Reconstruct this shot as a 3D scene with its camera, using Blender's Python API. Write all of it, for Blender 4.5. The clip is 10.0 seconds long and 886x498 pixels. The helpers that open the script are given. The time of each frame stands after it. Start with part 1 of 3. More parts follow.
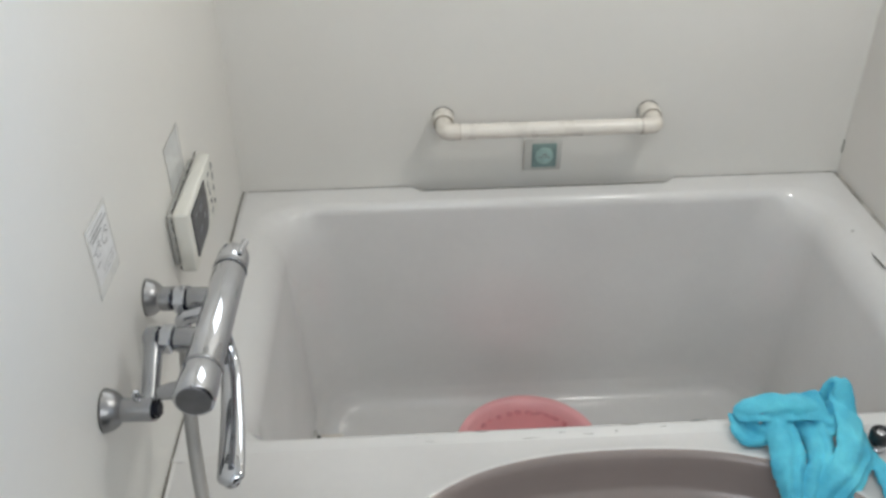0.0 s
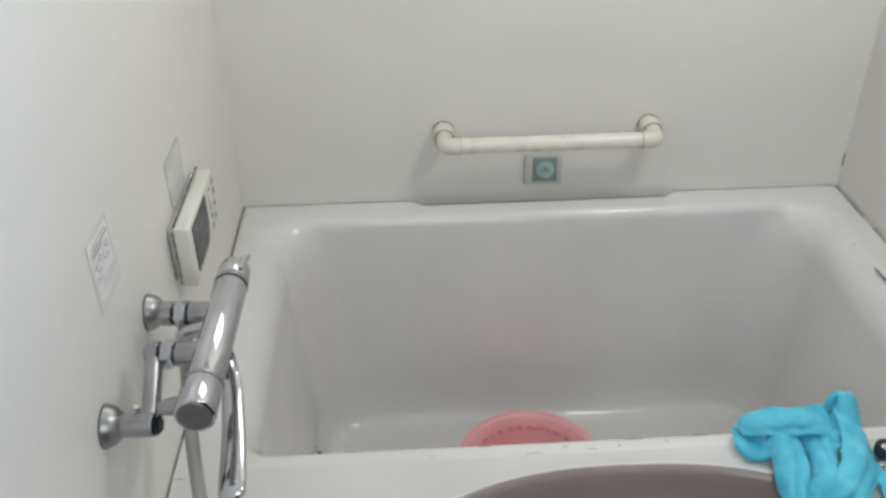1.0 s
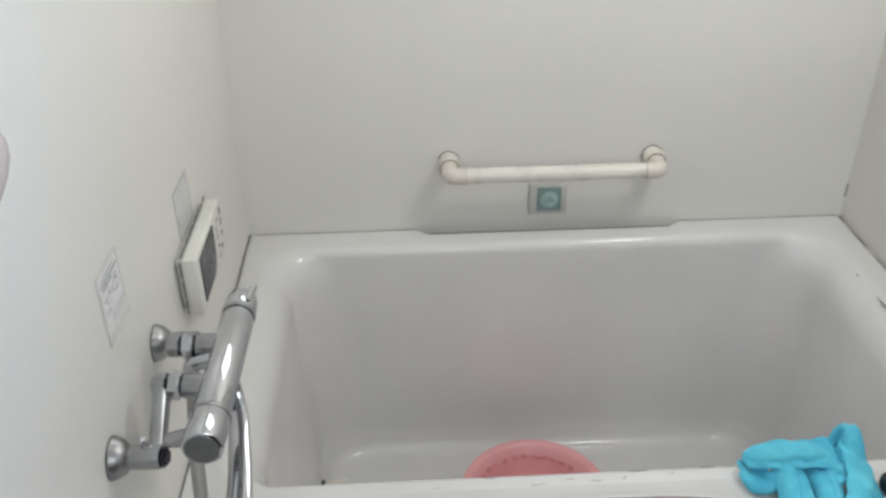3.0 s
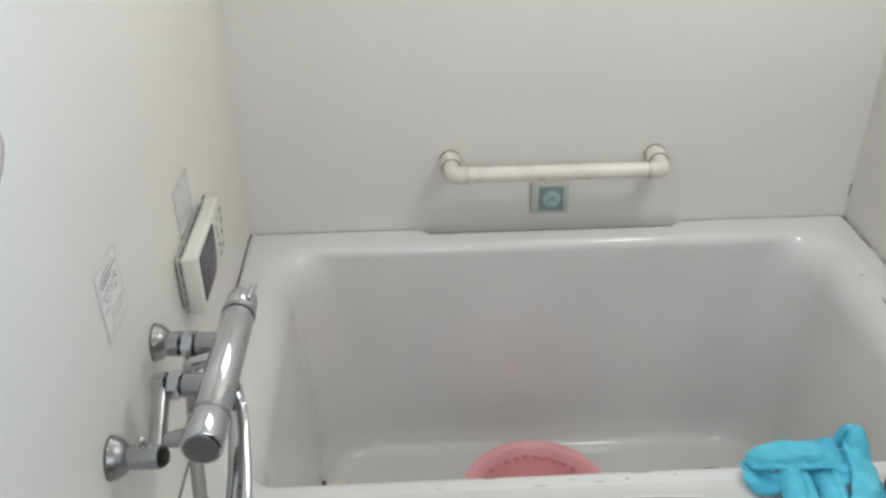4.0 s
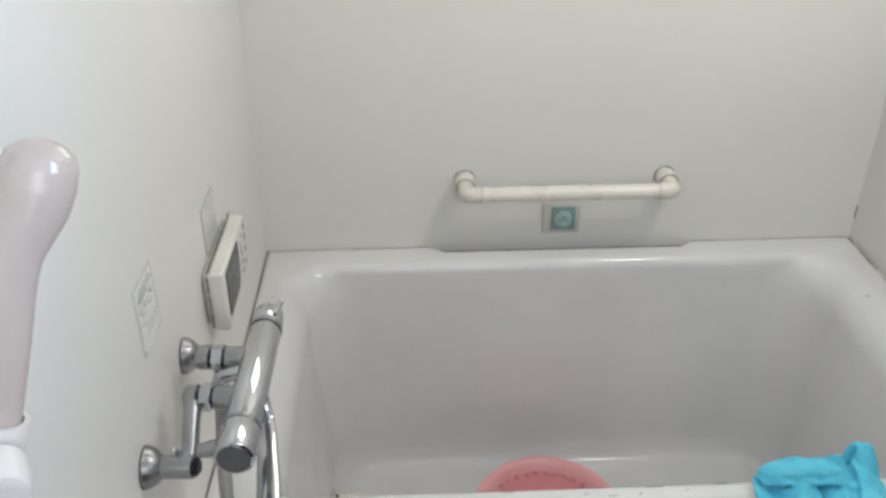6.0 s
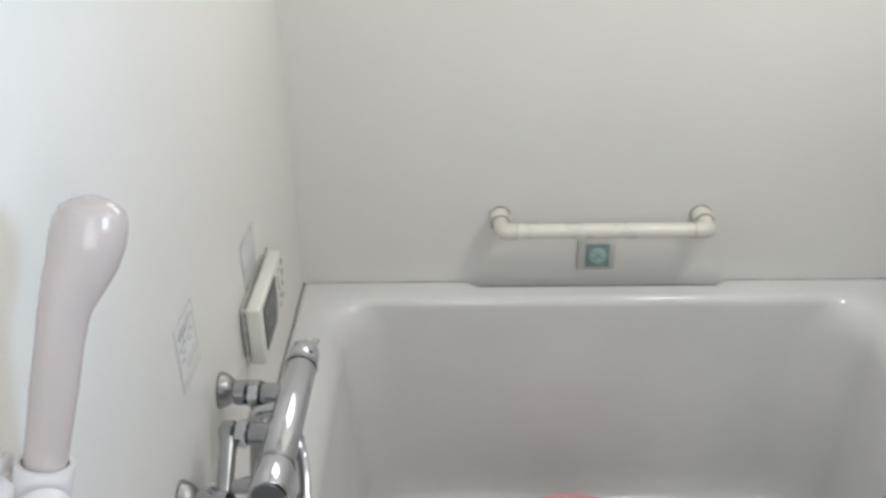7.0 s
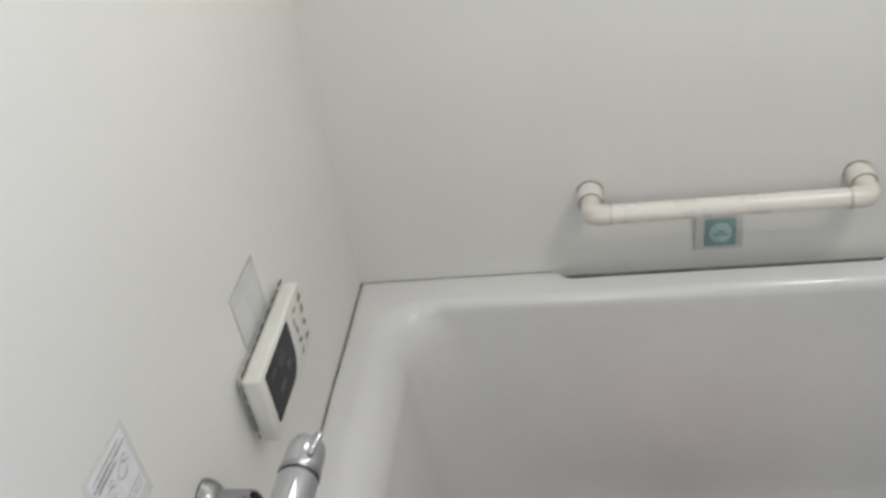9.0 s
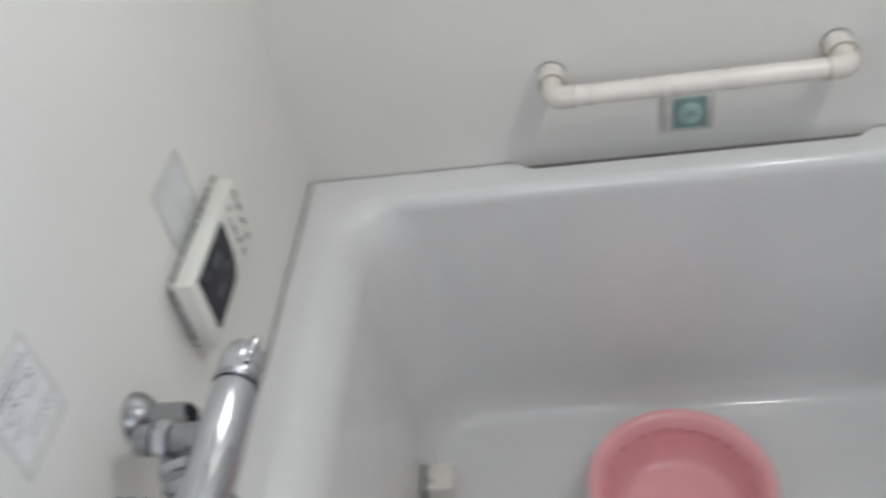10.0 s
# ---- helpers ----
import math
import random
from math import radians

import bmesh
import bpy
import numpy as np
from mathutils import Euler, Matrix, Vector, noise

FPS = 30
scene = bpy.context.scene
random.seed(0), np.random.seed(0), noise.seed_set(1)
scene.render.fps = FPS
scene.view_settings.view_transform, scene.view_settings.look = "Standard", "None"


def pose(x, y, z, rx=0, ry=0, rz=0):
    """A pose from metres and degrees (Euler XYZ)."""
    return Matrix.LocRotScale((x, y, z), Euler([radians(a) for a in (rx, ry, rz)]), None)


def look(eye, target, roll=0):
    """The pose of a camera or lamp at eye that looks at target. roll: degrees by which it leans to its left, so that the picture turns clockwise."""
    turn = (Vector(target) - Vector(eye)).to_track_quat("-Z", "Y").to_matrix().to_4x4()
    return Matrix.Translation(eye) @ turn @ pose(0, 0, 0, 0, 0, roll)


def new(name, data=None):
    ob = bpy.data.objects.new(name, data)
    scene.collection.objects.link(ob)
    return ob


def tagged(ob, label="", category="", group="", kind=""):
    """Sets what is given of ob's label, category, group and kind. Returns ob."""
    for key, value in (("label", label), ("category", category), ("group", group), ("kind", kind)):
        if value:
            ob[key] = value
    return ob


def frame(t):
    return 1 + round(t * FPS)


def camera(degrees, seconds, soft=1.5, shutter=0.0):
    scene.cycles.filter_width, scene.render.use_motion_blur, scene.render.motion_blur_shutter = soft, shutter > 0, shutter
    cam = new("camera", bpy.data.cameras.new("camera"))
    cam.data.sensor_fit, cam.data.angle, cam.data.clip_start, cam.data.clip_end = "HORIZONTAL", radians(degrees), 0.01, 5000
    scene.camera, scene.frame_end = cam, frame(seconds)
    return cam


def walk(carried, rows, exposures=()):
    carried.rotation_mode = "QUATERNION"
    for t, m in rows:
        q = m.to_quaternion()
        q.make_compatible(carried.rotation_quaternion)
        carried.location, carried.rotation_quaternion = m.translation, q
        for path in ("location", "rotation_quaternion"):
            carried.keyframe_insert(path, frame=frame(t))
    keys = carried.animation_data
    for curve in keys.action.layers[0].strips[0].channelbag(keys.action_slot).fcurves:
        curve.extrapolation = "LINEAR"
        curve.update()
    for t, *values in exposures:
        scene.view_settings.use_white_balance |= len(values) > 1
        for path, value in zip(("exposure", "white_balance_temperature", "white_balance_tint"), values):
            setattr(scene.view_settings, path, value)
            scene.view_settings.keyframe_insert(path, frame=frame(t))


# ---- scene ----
cam = camera(53.0, 10.0, soft=2.9, shutter=0.9)
PATH = [
    (0, (0.313, -1.498, 1.47), (0.39, 0.165, 0.361), -0.7),
    (0.5, (0.314, -1.498, 1.471), (0.393, 0.18, 0.386), -0.9),
    (1, (0.31, -1.496, 1.467), (0.39, 0.185, 0.387), -0.8),
    (1.5, (0.31, -1.498, 1.471), (0.388, 0.186, 0.393), -0.7),
    (2, (0.308, -1.498, 1.479), (0.386, 0.199, 0.422), -0.7),
    (2.5, (0.306, -1.498, 1.481), (0.383, 0.207, 0.44), -0.7),
    (4, (0.306, -1.491, 1.473), (0.379, 0.22, 0.44), -0.7),
    (4.5, (0.298, -1.489, 1.47), (0.367, 0.221, 0.437), -0.7),
    (5, (0.295, -1.486, 1.472), (0.361, 0.226, 0.44), -0.6),
    (6.5, (0.274, -1.528, 1.506), (0.348, 0.217, 0.531), -0.0),
    (7, (0.279, -1.519, 1.516), (0.276, 0.24, 0.564), -0.5),
    (7.3, (0.281, -1.48, 1.503), (0.224, 0.281, 0.558), -1.3),
    (7.5, (0.284, -1.434, 1.508), (0.166, 0.322, 0.558), -1.4),
    (7.8, (0.306, -1.3, 1.475), (0.202, 0.455, 0.522), -2.5),
    (8, (0.343, -1.237, 1.493), (0.219, 0.502, 0.513), -3.6),
    (8.3, (0.375, -1.143, 1.481), (0.18, 0.525, 0.394), -5.6),
    (8.5, (0.378, -1.12, 1.469), (0.14, 0.52, 0.35), -7.6),
    (8.8, (0.405, -1.148, 1.492), (0.109, 0.476, 0.362), -10.0),
    (9, (0.376, -1.161, 1.479), (0.055, 0.464, 0.358), -10.1),
    (9.5, (0.408, -1.151, 1.451), (0.018, 0.442, 0.307), -11.5),
    (9.7, (0.422, -1.138, 1.435), (0.044, 0.406, 0.221), -12.9),
    (9.9, (0.409, -1.123, 1.415), (0.065, 0.385, 0.147), -14.0),
    (10, (0.381, -1.106, 1.407), (0.113, 0.399, 0.118), -11.6),
]
walk(cam, [(t, look(eye, target, roll)) for t, eye, target, roll in PATH], exposures=[(0, -0.04, 6480, 8.0), (7.3, -0.01, 6480, 8.7), (8.4, -0.06, 6450, 8.9), (9.5, -0.07, 6480, 9.3), (10, -0.07, 6200, 9.6)])

# ---- light ----
world = bpy.data.worlds.new("world")
scene.world = world
world.use_nodes = True
world.node_tree.nodes["Background"].inputs[0].default_value = (0.6, 0.7, 0.8, 1)
world.node_tree.nodes["Background"].inputs[1].default_value = 0.05

LAMP = (1.09, -0.64, 1.94)
bulb = new("wall_lamp_light", bpy.data.lights.new("wall_lamp_light", "AREA"))
bulb.data.shape, bulb.data.size, bulb.data.size_y = "RECTANGLE", 0.34, 0.12
bulb.data.energy, bulb.data.color = 7.9, (1.0, 0.975, 0.94)
bulb.matrix_world = look(LAMP, (LAMP[0] - 0.60, LAMP[1] + 0.65, LAMP[2] - 0.47))

# light from behind the camera, set before an added, unseen frosted door
day = new("added_rear_daylight", bpy.data.lights.new("added_rear_daylight", "AREA"))
day.data.shape, day.data.size, day.data.size_y = "RECTANGLE", 0.56, 0.66
day.data.energy, day.data.color = 4.2, (0.93, 0.96, 1.0)
day.matrix_world = look((0.45, -1.795, 1.54), (0.45, 0.0, 1.54))

# cool side light on the west wall, set in an added, unseen window
side_fill = new("side_fill_daylight", bpy.data.lights.new("side_fill_daylight", "AREA"))
side_fill.data.shape, side_fill.data.size, side_fill.data.size_y = "RECTANGLE", 0.36, 0.36
side_fill.data.energy, side_fill.data.color, side_fill.data.spread = 2.6, (0.44, 0.66, 1.0), radians(80)
side_fill.matrix_world = look((1.155, -1.42, 1.66), (0.0, -1.36, 1.66))

# soft daylight in the window above the bathtub
upper = new("upper_window_daylight", bpy.data.lights.new("upper_window_daylight", "AREA"))
upper.data.shape, upper.data.size, upper.data.size_y = "RECTANGLE", 0.49, 0.32
upper.data.energy, upper.data.color = 1.7, (0.93, 0.97, 1.0)
upper.matrix_world = look((0.46, 0.026, 1.64), (0.46, -1.0, 1.64))

# ---- plan ----
W = 1.16            # width between the side walls
RIM = 0.62          # height of the bathtub rim
SOUTH = -1.80       # inner face of the wall behind
TOP = 2.15          # ceiling


# ---- materials ----
def material(name, base, rough=0.4, metal=0.0, vary=0.05, scale=6.0, fine=0.03, fine_scale=90.0, bump=0.0, bump_scale=250.0, coat=0.0, rough_vary=0.08, tint=None, sub=0.0):
    """Base colour varied at two scales, roughness varied by the coarse one, fine relief."""
    m = bpy.data.materials.new(name)
    m.use_nodes = True
    nt = m.node_tree
    n, l = nt.nodes, nt.links
    b = n["Principled BSDF"]
    b.inputs["Metallic"].default_value = metal
    b.inputs["Coat Weight"].default_value = coat
    b.inputs["Coat Roughness"].default_value = 0.04
    if sub:
        b.inputs["Subsurface Weight"].default_value = sub
        b.inputs["Subsurface Radius"].default_value = (0.01, 0.006, 0.005)
    tc = n.new("ShaderNodeTexCoord")
    n1, n2 = n.new("ShaderNodeTexNoise"), n.new("ShaderNodeTexNoise")
    n1.inputs["Scale"].default_value, n1.inputs["Detail"].default_value = scale, 4
    n2.inputs["Scale"].default_value, n2.inputs["Detail"].default_value = fine_scale, 3
    l.new(tc.outputs["Object"], n1.inputs["Vector"])
    l.new(tc.outputs["Object"], n2.inputs["Vector"])
    lo = [c * (1 - vary) for c in (tint or base)]
    hi = [min(1, c * (1 + vary * 0.6)) for c in base]
    r1 = n.new("ShaderNodeValToRGB")
    r1.color_ramp.elements[0].position, r1.color_ramp.elements[1].position = 0.35, 0.68
    r1.color_ramp.elements[0].color, r1.color_ramp.elements[1].color = (*lo, 1), (*hi, 1)
    l.new(n1.outputs["Fac"], r1.inputs["Fac"])
    mx = n.new("ShaderNodeMix")
    mx.data_type, mx.blend_type = "RGBA", "MULTIPLY"
    r2 = n.new("ShaderNodeMapRange")
    r2.inputs["To Min"].default_value, r2.inputs["To Max"].default_value = 1 - 2 * fine, 1.0
    l.new(n2.outputs["Fac"], r2.inputs["Value"])
    mx.inputs["Factor"].default_value = 1
    l.new(r1.outputs["Color"], mx.inputs[6])
    l.new(r2.outputs["Result"], mx.inputs[7])
    l.new(mx.outputs[2], b.inputs["Base Color"])
    r3 = n.new("ShaderNodeMapRange")
    r3.inputs["To Min"].default_value, r3.inputs["To Max"].default_value = max(0.02, rough - rough_vary), min(1, rough + rough_vary)
    l.new(n1.outputs["Fac"], r3.inputs["Value"])
    l.new(r3.outputs["Result"], b.inputs["Roughness"])
    if bump:
        n3, bp = n.new("ShaderNodeTexNoise"), n.new("ShaderNodeBump")
        n3.inputs["Scale"].default_value, n3.inputs["Detail"].default_value = bump_scale, 3
        bp.inputs["Strength"].default_value, bp.inputs["Distance"].default_value = bump, 0.002
        l.new(tc.outputs["Object"], n3.inputs["Vector"])
        l.new(n3.outputs["Fac"], bp.inputs["Height"])
        l.new(bp.outputs["Normal"], b.inputs["Normal"])
    return m


WALL = material("cream_wall_panel", (0.80, 0.785, 0.745), 0.34, vary=0.03, scale=2.5, fine=0.012, fine_scale=60, bump=0.10, bump_scale=420)
CEIL = material("white_ceiling_panel", (0.80, 0.80, 0.78), 0.45, vary=0.03, scale=2, bump=0.05)
FLOOR = material("grey_floor_panel", (0.22, 0.21, 0.20), 0.5, vary=0.08, scale=5, bump=0.3, bump_scale=120)
TUB = material("glossy_white_tub", (0.775, 0.77, 0.76), 0.15, vary=0.045, scale=4, fine=0.02, fine_scale=70, coat=0.25, rough_vary=0.07)
COUNTER = material("glossy_white_counter", (0.74, 0.73, 0.72), 0.18, vary=0.05, scale=5, fine=0.02, coat=0.25)
# the bowl's base colour is darkened to carry the shade inside it
BOWL = material("shaded_beige_pink_bowl", (0.31, 0.26, 0.245), 0.22, vary=0.06, scale=6, fine=0.02, coat=0.2)
CAULK = material("grey_sealant", (0.58, 0.565, 0.53), 0.7, vary=0.25, scale=18, fine=0.1, tint=(0.30, 0.29, 0.26))
GAP = material("dark_joint_and_gap_shade", (0.21, 0.20, 0.175), 0.8, vary=0.3, scale=30, fine=0.1)
CHROME = material("chrome", (0.58, 0.59, 0.62), 0.06, metal=1.0, vary=0.03, scale=40, fine=0.02, rough_vary=0.02)
SATIN = material("satin_chrome", (0.40, 0.405, 0.42), 0.24, metal=1.0, vary=0.08, scale=40, fine=0.03)
CREAM = material("cream_plastic", (0.84, 0.80, 0.735), 0.28, vary=0.04, scale=14, fine=0.02, coat=0.1)
CREAM_ELBOW = material("cream_elbow_plastic", (0.82, 0.77, 0.70), 0.26, vary=0.04, scale=14, coat=0.1)
JOINT = material("brown_joint_line", (0.46, 0.41, 0.34), 0.7, vary=0.4, scale=120, fine=0.1)
SHOWER = material("pinkish_white_plastic", (0.56, 0.475, 0.435), 0.20, vary=0.03, scale=12, fine=0.01, coat=0.25, rough_vary=0.03)
HOLDER = material("white_plastic", (0.76, 0.72, 0.69), 0.32, vary=0.03, scale=14, fine=0.02)
PANEL = material("offwhite_panel_plastic", (0.76, 0.75, 0.69), 0.36, vary=0.04, scale=18, fine=0.02)
SCREEN = material("dark_display", (0.016, 0.017, 0.026), 0.12, vary=0.2, scale=20, fine=0.05)
GREYKEY = material("grey_keys", (0.20, 0.20, 0.22), 0.4, vary=0.1, scale=30)
GRIME_AND_GAPS = material("dark_grime_and_gaps", (0.09, 0.085, 0.075), 0.8, vary=0.4, scale=60, fine=0.2)
SCUFF = material("grey_scuff", (0.58, 0.565, 0.54), 0.7, vary=0.3, scale=80, fine=0.2)
PLATE = material("clear_grey_plate", (0.62, 0.615, 0.58), 0.25, vary=0.08, scale=30)
TEAL = material("teal_plate", (0.25, 0.36, 0.345), 0.32, vary=0.12, scale=60, fine=0.06)
TEAL_LIGHT = material("pale_teal_emblem", (0.42, 0.60, 0.57), 0.35, vary=0.12, scale=60)
PINK = material("pink_plastic", (0.93, 0.45, 0.47), 0.22, vary=0.05, scale=12, fine=0.03, coat=0.3)
PINK_DARK = material("dark_pink_print", (0.84, 0.35, 0.37), 0.4, vary=0.12, scale=60, fine=0.1)
BLACK = material("black_rubber", (0.02, 0.02, 0.022), 0.35, vary=0.2, scale=30)
HOSE = material("grey_hose", (0.40, 0.39, 0.37), 0.34, vary=0.05, scale=30, bump=0.0)
CLOTH = material("turquoise_cloth", (0.18, 0.76, 0.95), 0.95, vary=0.12, scale=22, fine=0.10, fine_scale=500, bump=0.5, bump_scale=700, tint=(0.10, 0.60, 0.86), sub=0.25)
FILM = material("pale_film", (0.69, 0.705, 0.70), 0.20, vary=0.07, scale=40, fine=0.03, coat=0.3)
FILM_GREY = material("thin_clear_film", (0.775, 0.765, 0.73), 0.24, vary=0.05, scale=50, fine=0.03)
WHITE = material("worn_white_print", (0.82, 0.82, 0.82), 0.35, vary=0.08, scale=70, fine=0.05)
PRINT = material("grey_print", (0.47, 0.46, 0.45), 0.7, vary=0.2, scale=90)
FLANGE = material("dull_satin_metal", (0.36, 0.36, 0.365), 0.34, metal=1.0, vary=0.1, scale=60, fine=0.05)
DULL = material("dull_grey_metal", (0.20, 0.20, 0.21), 0.32, metal=0.7, vary=0.1, scale=60, fine=0.04)
SCREEN.node_tree.nodes["Principled BSDF"].inputs["Specular IOR Level"].default_value = 0.2
REFLECTED_DARK = material("dark_panel_for_reflections", (0.05, 0.05, 0.052), 0.35, vary=0.2, scale=8, fine=0.08)
WALL_EAST = material("beige_wall_panel", (0.78, 0.75, 0.71), 0.36, vary=0.03, scale=2.5, fine=0.012, fine_scale=60, bump=0.10, bump_scale=420)
DIGIT = material("dim_display_segment", (0.045, 0.048, 0.06), 0.3, vary=0.1, scale=60)
KEYPRINT = material("worn_key_print", (0.30, 0.30, 0.30), 0.6, vary=0.4, scale=300, fine=0.2)
LABEL_EDGE = material("label_edge", (0.62, 0.61, 0.58), 0.5, vary=0.15, scale=90)
HEADING = material("faded_heading_print", (0.38, 0.38, 0.38), 0.6, vary=0.4, scale=200)
BORDER = material("brownish_film_edge", (0.40, 0.38, 0.34), 0.6, vary=0.3, scale=90, fine=0.1)
LAMPGLASS = material("lamp_base_plastic", (0.8, 0.8, 0.78), 0.4)


# ---- mesh helpers ----
def finish(name, bm, mat, smooth=True, angle=40):
    bmesh.ops.recalc_face_normals(bm, faces=bm.faces)
    me = bpy.data.meshes.new(name)
    for f in bm.faces:
        f.smooth = smooth
    if smooth:
        for e in bm.edges:
            if len(e.link_faces) == 2 and e.calc_face_angle(0) > radians(angle):
                e.smooth = False
    bm.to_mesh(me)
    bm.free()
    me.materials.append(mat)
    return me


def part(name, bm, mat, parent, label="", smooth=True, angle=40):
    ob = new(name, finish(name, bm, mat, smooth, angle))
    ob.parent = parent
    if label:
        tagged(ob, label)
    return ob


def thing(name, bm, mat, label, category, group="", kind="", smooth=True, angle=40):
    return tagged(new(name, finish(name, bm, mat, smooth, angle)), label, category, group, kind)


def base(name, label, category, group="", kind=""):
    ob = new(name)
    ob.empty_display_size = 0.05
    return tagged(ob, label, category, group, kind)


def box(x0, y0, z0, x1, y1, z1, bevel=0.0, seg=2, bm=None):
    bm = bm or bmesh.new()
    r = bmesh.ops.create_cube(bm, size=1)
    bmesh.ops.scale(bm, vec=(x1 - x0, y1 - y0, z1 - z0), verts=r["verts"])
    bmesh.ops.translate(bm, vec=((x0 + x1) / 2, (y0 + y1) / 2, (z0 + z1) / 2), verts=r["verts"])
    if bevel:
        es = {e for v in r["verts"] for e in v.link_edges}
        bmesh.ops.bevel(bm, geom=list(es), offset=bevel, segments=seg, affect="EDGES", profile=0.5)
    return bm


def tube(pts, radii, seg=24, bm=None, cap=True, flat=1.0, up=None):
    """A swept round tube through pts; radii per point; flat squeezes it along its second axis."""
    bm = bm or bmesh.new()
    P = [Vector(p) for p in pts]
    if not hasattr(radii, "__len__"):
        radii = [radii] * len(P)
    T = [(P[min(i + 1, len(P) - 1)] - P[max(i - 1, 0)]).normalized() for i in range(len(P))]
    a = Vector(up) if up else (Vector((0, 0, 1)) if abs(T[0].z) < 0.9 else Vector((1, 0, 0)))
    rings = []
    for p, t, r in zip(P, T, radii):
        a = (a - t * a.dot(t)).normalized()
        b = t.cross(a)
        rings.append([bm.verts.new(p + (a * math.cos(q) * flat + b * math.sin(q)) * r) for q in (2 * math.pi * k / seg for k in range(seg))])
    for A, B in zip(rings, rings[1:]):
        for k in range(seg):
            bm.faces.new((A[k], A[(k + 1) % seg], B[(k + 1) % seg], B[k]))
    if cap:
        bm.faces.new(rings[0])
        bm.faces.new(rings[-1][::-1])
    return bm


def bend(pts, r, n=8):
    """Round the corners of a polyline with radius r."""
    P = [Vector(p) for p in pts]
    out = [P[0]]
    for a, b, c in zip(P, P[1:], P[2:]):
        u, v = (a - b).normalized(), (c - b).normalized()
        d = min(r / max(0.05, math.tan(u.angle(v) / 2)), (a - b).length * 0.49, (c - b).length * 0.49)
        s, e = b + u * d, b + v * d
        for k in range(n + 1):
            q = k / n
            out.append(s * (1 - q) ** 2 + b * 2 * q * (1 - q) + e * q ** 2)
    return out + [P[-1]]


def spline(pts, n=12):
    P = [Vector(p) for p in pts]
    P = [P[0] * 2 - P[1]] + P + [P[-1] * 2 - P[-2]]
    out = []
    for i in range(1, len(P) - 2):
        for k in range(n):
            q = k / n
            a, b, c, d = P[i - 1:i + 3]
            out.append(0.5 * (2 * b + (c - a) * q + (2 * a - 5 * b + 4 * c - d) * q * q + (3 * b - a - 3 * c + d) * q ** 3))
    return out + [P[-2]]


def lathe(profile, axis_from, axis_to, seg=32, bm=None, close=True):
    """A turned solid: profile of (distance along the axis, radius)."""
    A, B = Vector(axis_from), Vector(axis_to)
    t = (B - A).normalized()
    a = t.orthogonal().normalized()
    b = t.cross(a)
    bm = bm or bmesh.new()
    if close:
        profile = [(profile[0][0], profile[0][1] * 0.75), *profile, (profile[-1][0], profile[-1][1] * 0.75)]
    rings = []
    for s, r in profile:
        c = A + t * s
        rings.append([bm.verts.new(c + (a * math.cos(q) + b * math.sin(q)) * max(r, 1e-4)) for q in (2 * math.pi * k / seg for k in range(seg))])
    for X, Y in zip(rings, rings[1:]):
        for k in range(seg):
            bm.faces.new((X[k], X[(k + 1) % seg], Y[(k + 1) % seg], Y[k]))
    if close:
        bm.faces.new(rings[0])
        bm.faces.new(rings[-1][::-1])
    return bm


# ---- room ----
def slab(name, x0, y0, z0, x1, y1, z1, mat, label, category):
    return thing(name, box(x0, y0, z0, x1, y1, z1), mat, label, category, kind="structure", smooth=False)


slab("floor", -0.1, SOUTH - 0.1, -0.1, W + 0.1, 0.1, 0.0, FLOOR, "grey moulded bathroom floor panel", "floor")
slab("wall_west", -0.1, SOUTH, 0.0, 0.0, 0.0, TOP, WALL, "smooth cream bathroom wall panel with the mixer tap", "wall")
NX0, NX1, NZ0, NZ1 = 0.19, 0.73, 1.46, 1.82     # opening of the window above the bathtub
bm = bmesh.new()
for b in ((-0.1, 0.0, 0.0, W + 0.1, 0.1, NZ0), (-0.1, 0.0, NZ1, W + 0.1, 0.1, TOP), (-0.1, 0.0, NZ0, NX0, 0.1, NZ1), (NX1, 0.0, NZ0, W + 0.1, 0.1, NZ1)):
    box(*b, bm=bm)
thing("wall_north", bm, WALL, "smooth cream bathroom wall panel behind the bathtub", "wall", kind="structure", smooth=False)
bright = base("window_2", "frosted window in a white frame high above the bathtub", "window", kind="structure")
part("pane", box(NX0 + 0.004, 0.050, NZ0 + 0.004, NX1 - 0.004, 0.056, NZ1 - 0.004), HOLDER, bright, "frosted pane", smooth=False)
bm = bmesh.new()
for b in ((NX0 + 0.002, 0.030, NZ0 + 0.002, NX0 + 0.024, 0.048, NZ1 - 0.002), (NX1 - 0.024, 0.030, NZ0 + 0.002, NX1 - 0.002, 0.048, NZ1 - 0.002), (NX0 + 0.025, 0.030, NZ0 + 0.002, NX1 - 0.025, 0.048, NZ0 + 0.024), (NX0 + 0.025, 0.030, NZ1 - 0.024, NX1 - 0.025, 0.048, NZ1 - 0.002)):
    box(*b, bm=bm)
part("window_frame", bm, HOLDER, bright, smooth=False)
bm = bmesh.new()
for b in ((W, SOUTH, 0.0, W + 0.1, 0.0, 1.46), (W, SOUTH, 1.86, W + 0.1, 0.0, TOP), (W, SOUTH, 1.46, W + 0.1, -1.62, 1.86), (W, -1.22, 1.46, W + 0.1, 0.0, 1.86)):
    box(*b, bm=bm)
thing("wall_east", bm, WALL_EAST, "smooth beige bathroom wall panel at the bathtub end", "wall", kind="structure", smooth=False)
# window out of view, added to hold the cool side light
win = base("added_window", "added unseen small frosted window in a white frame", "window", kind="structure")
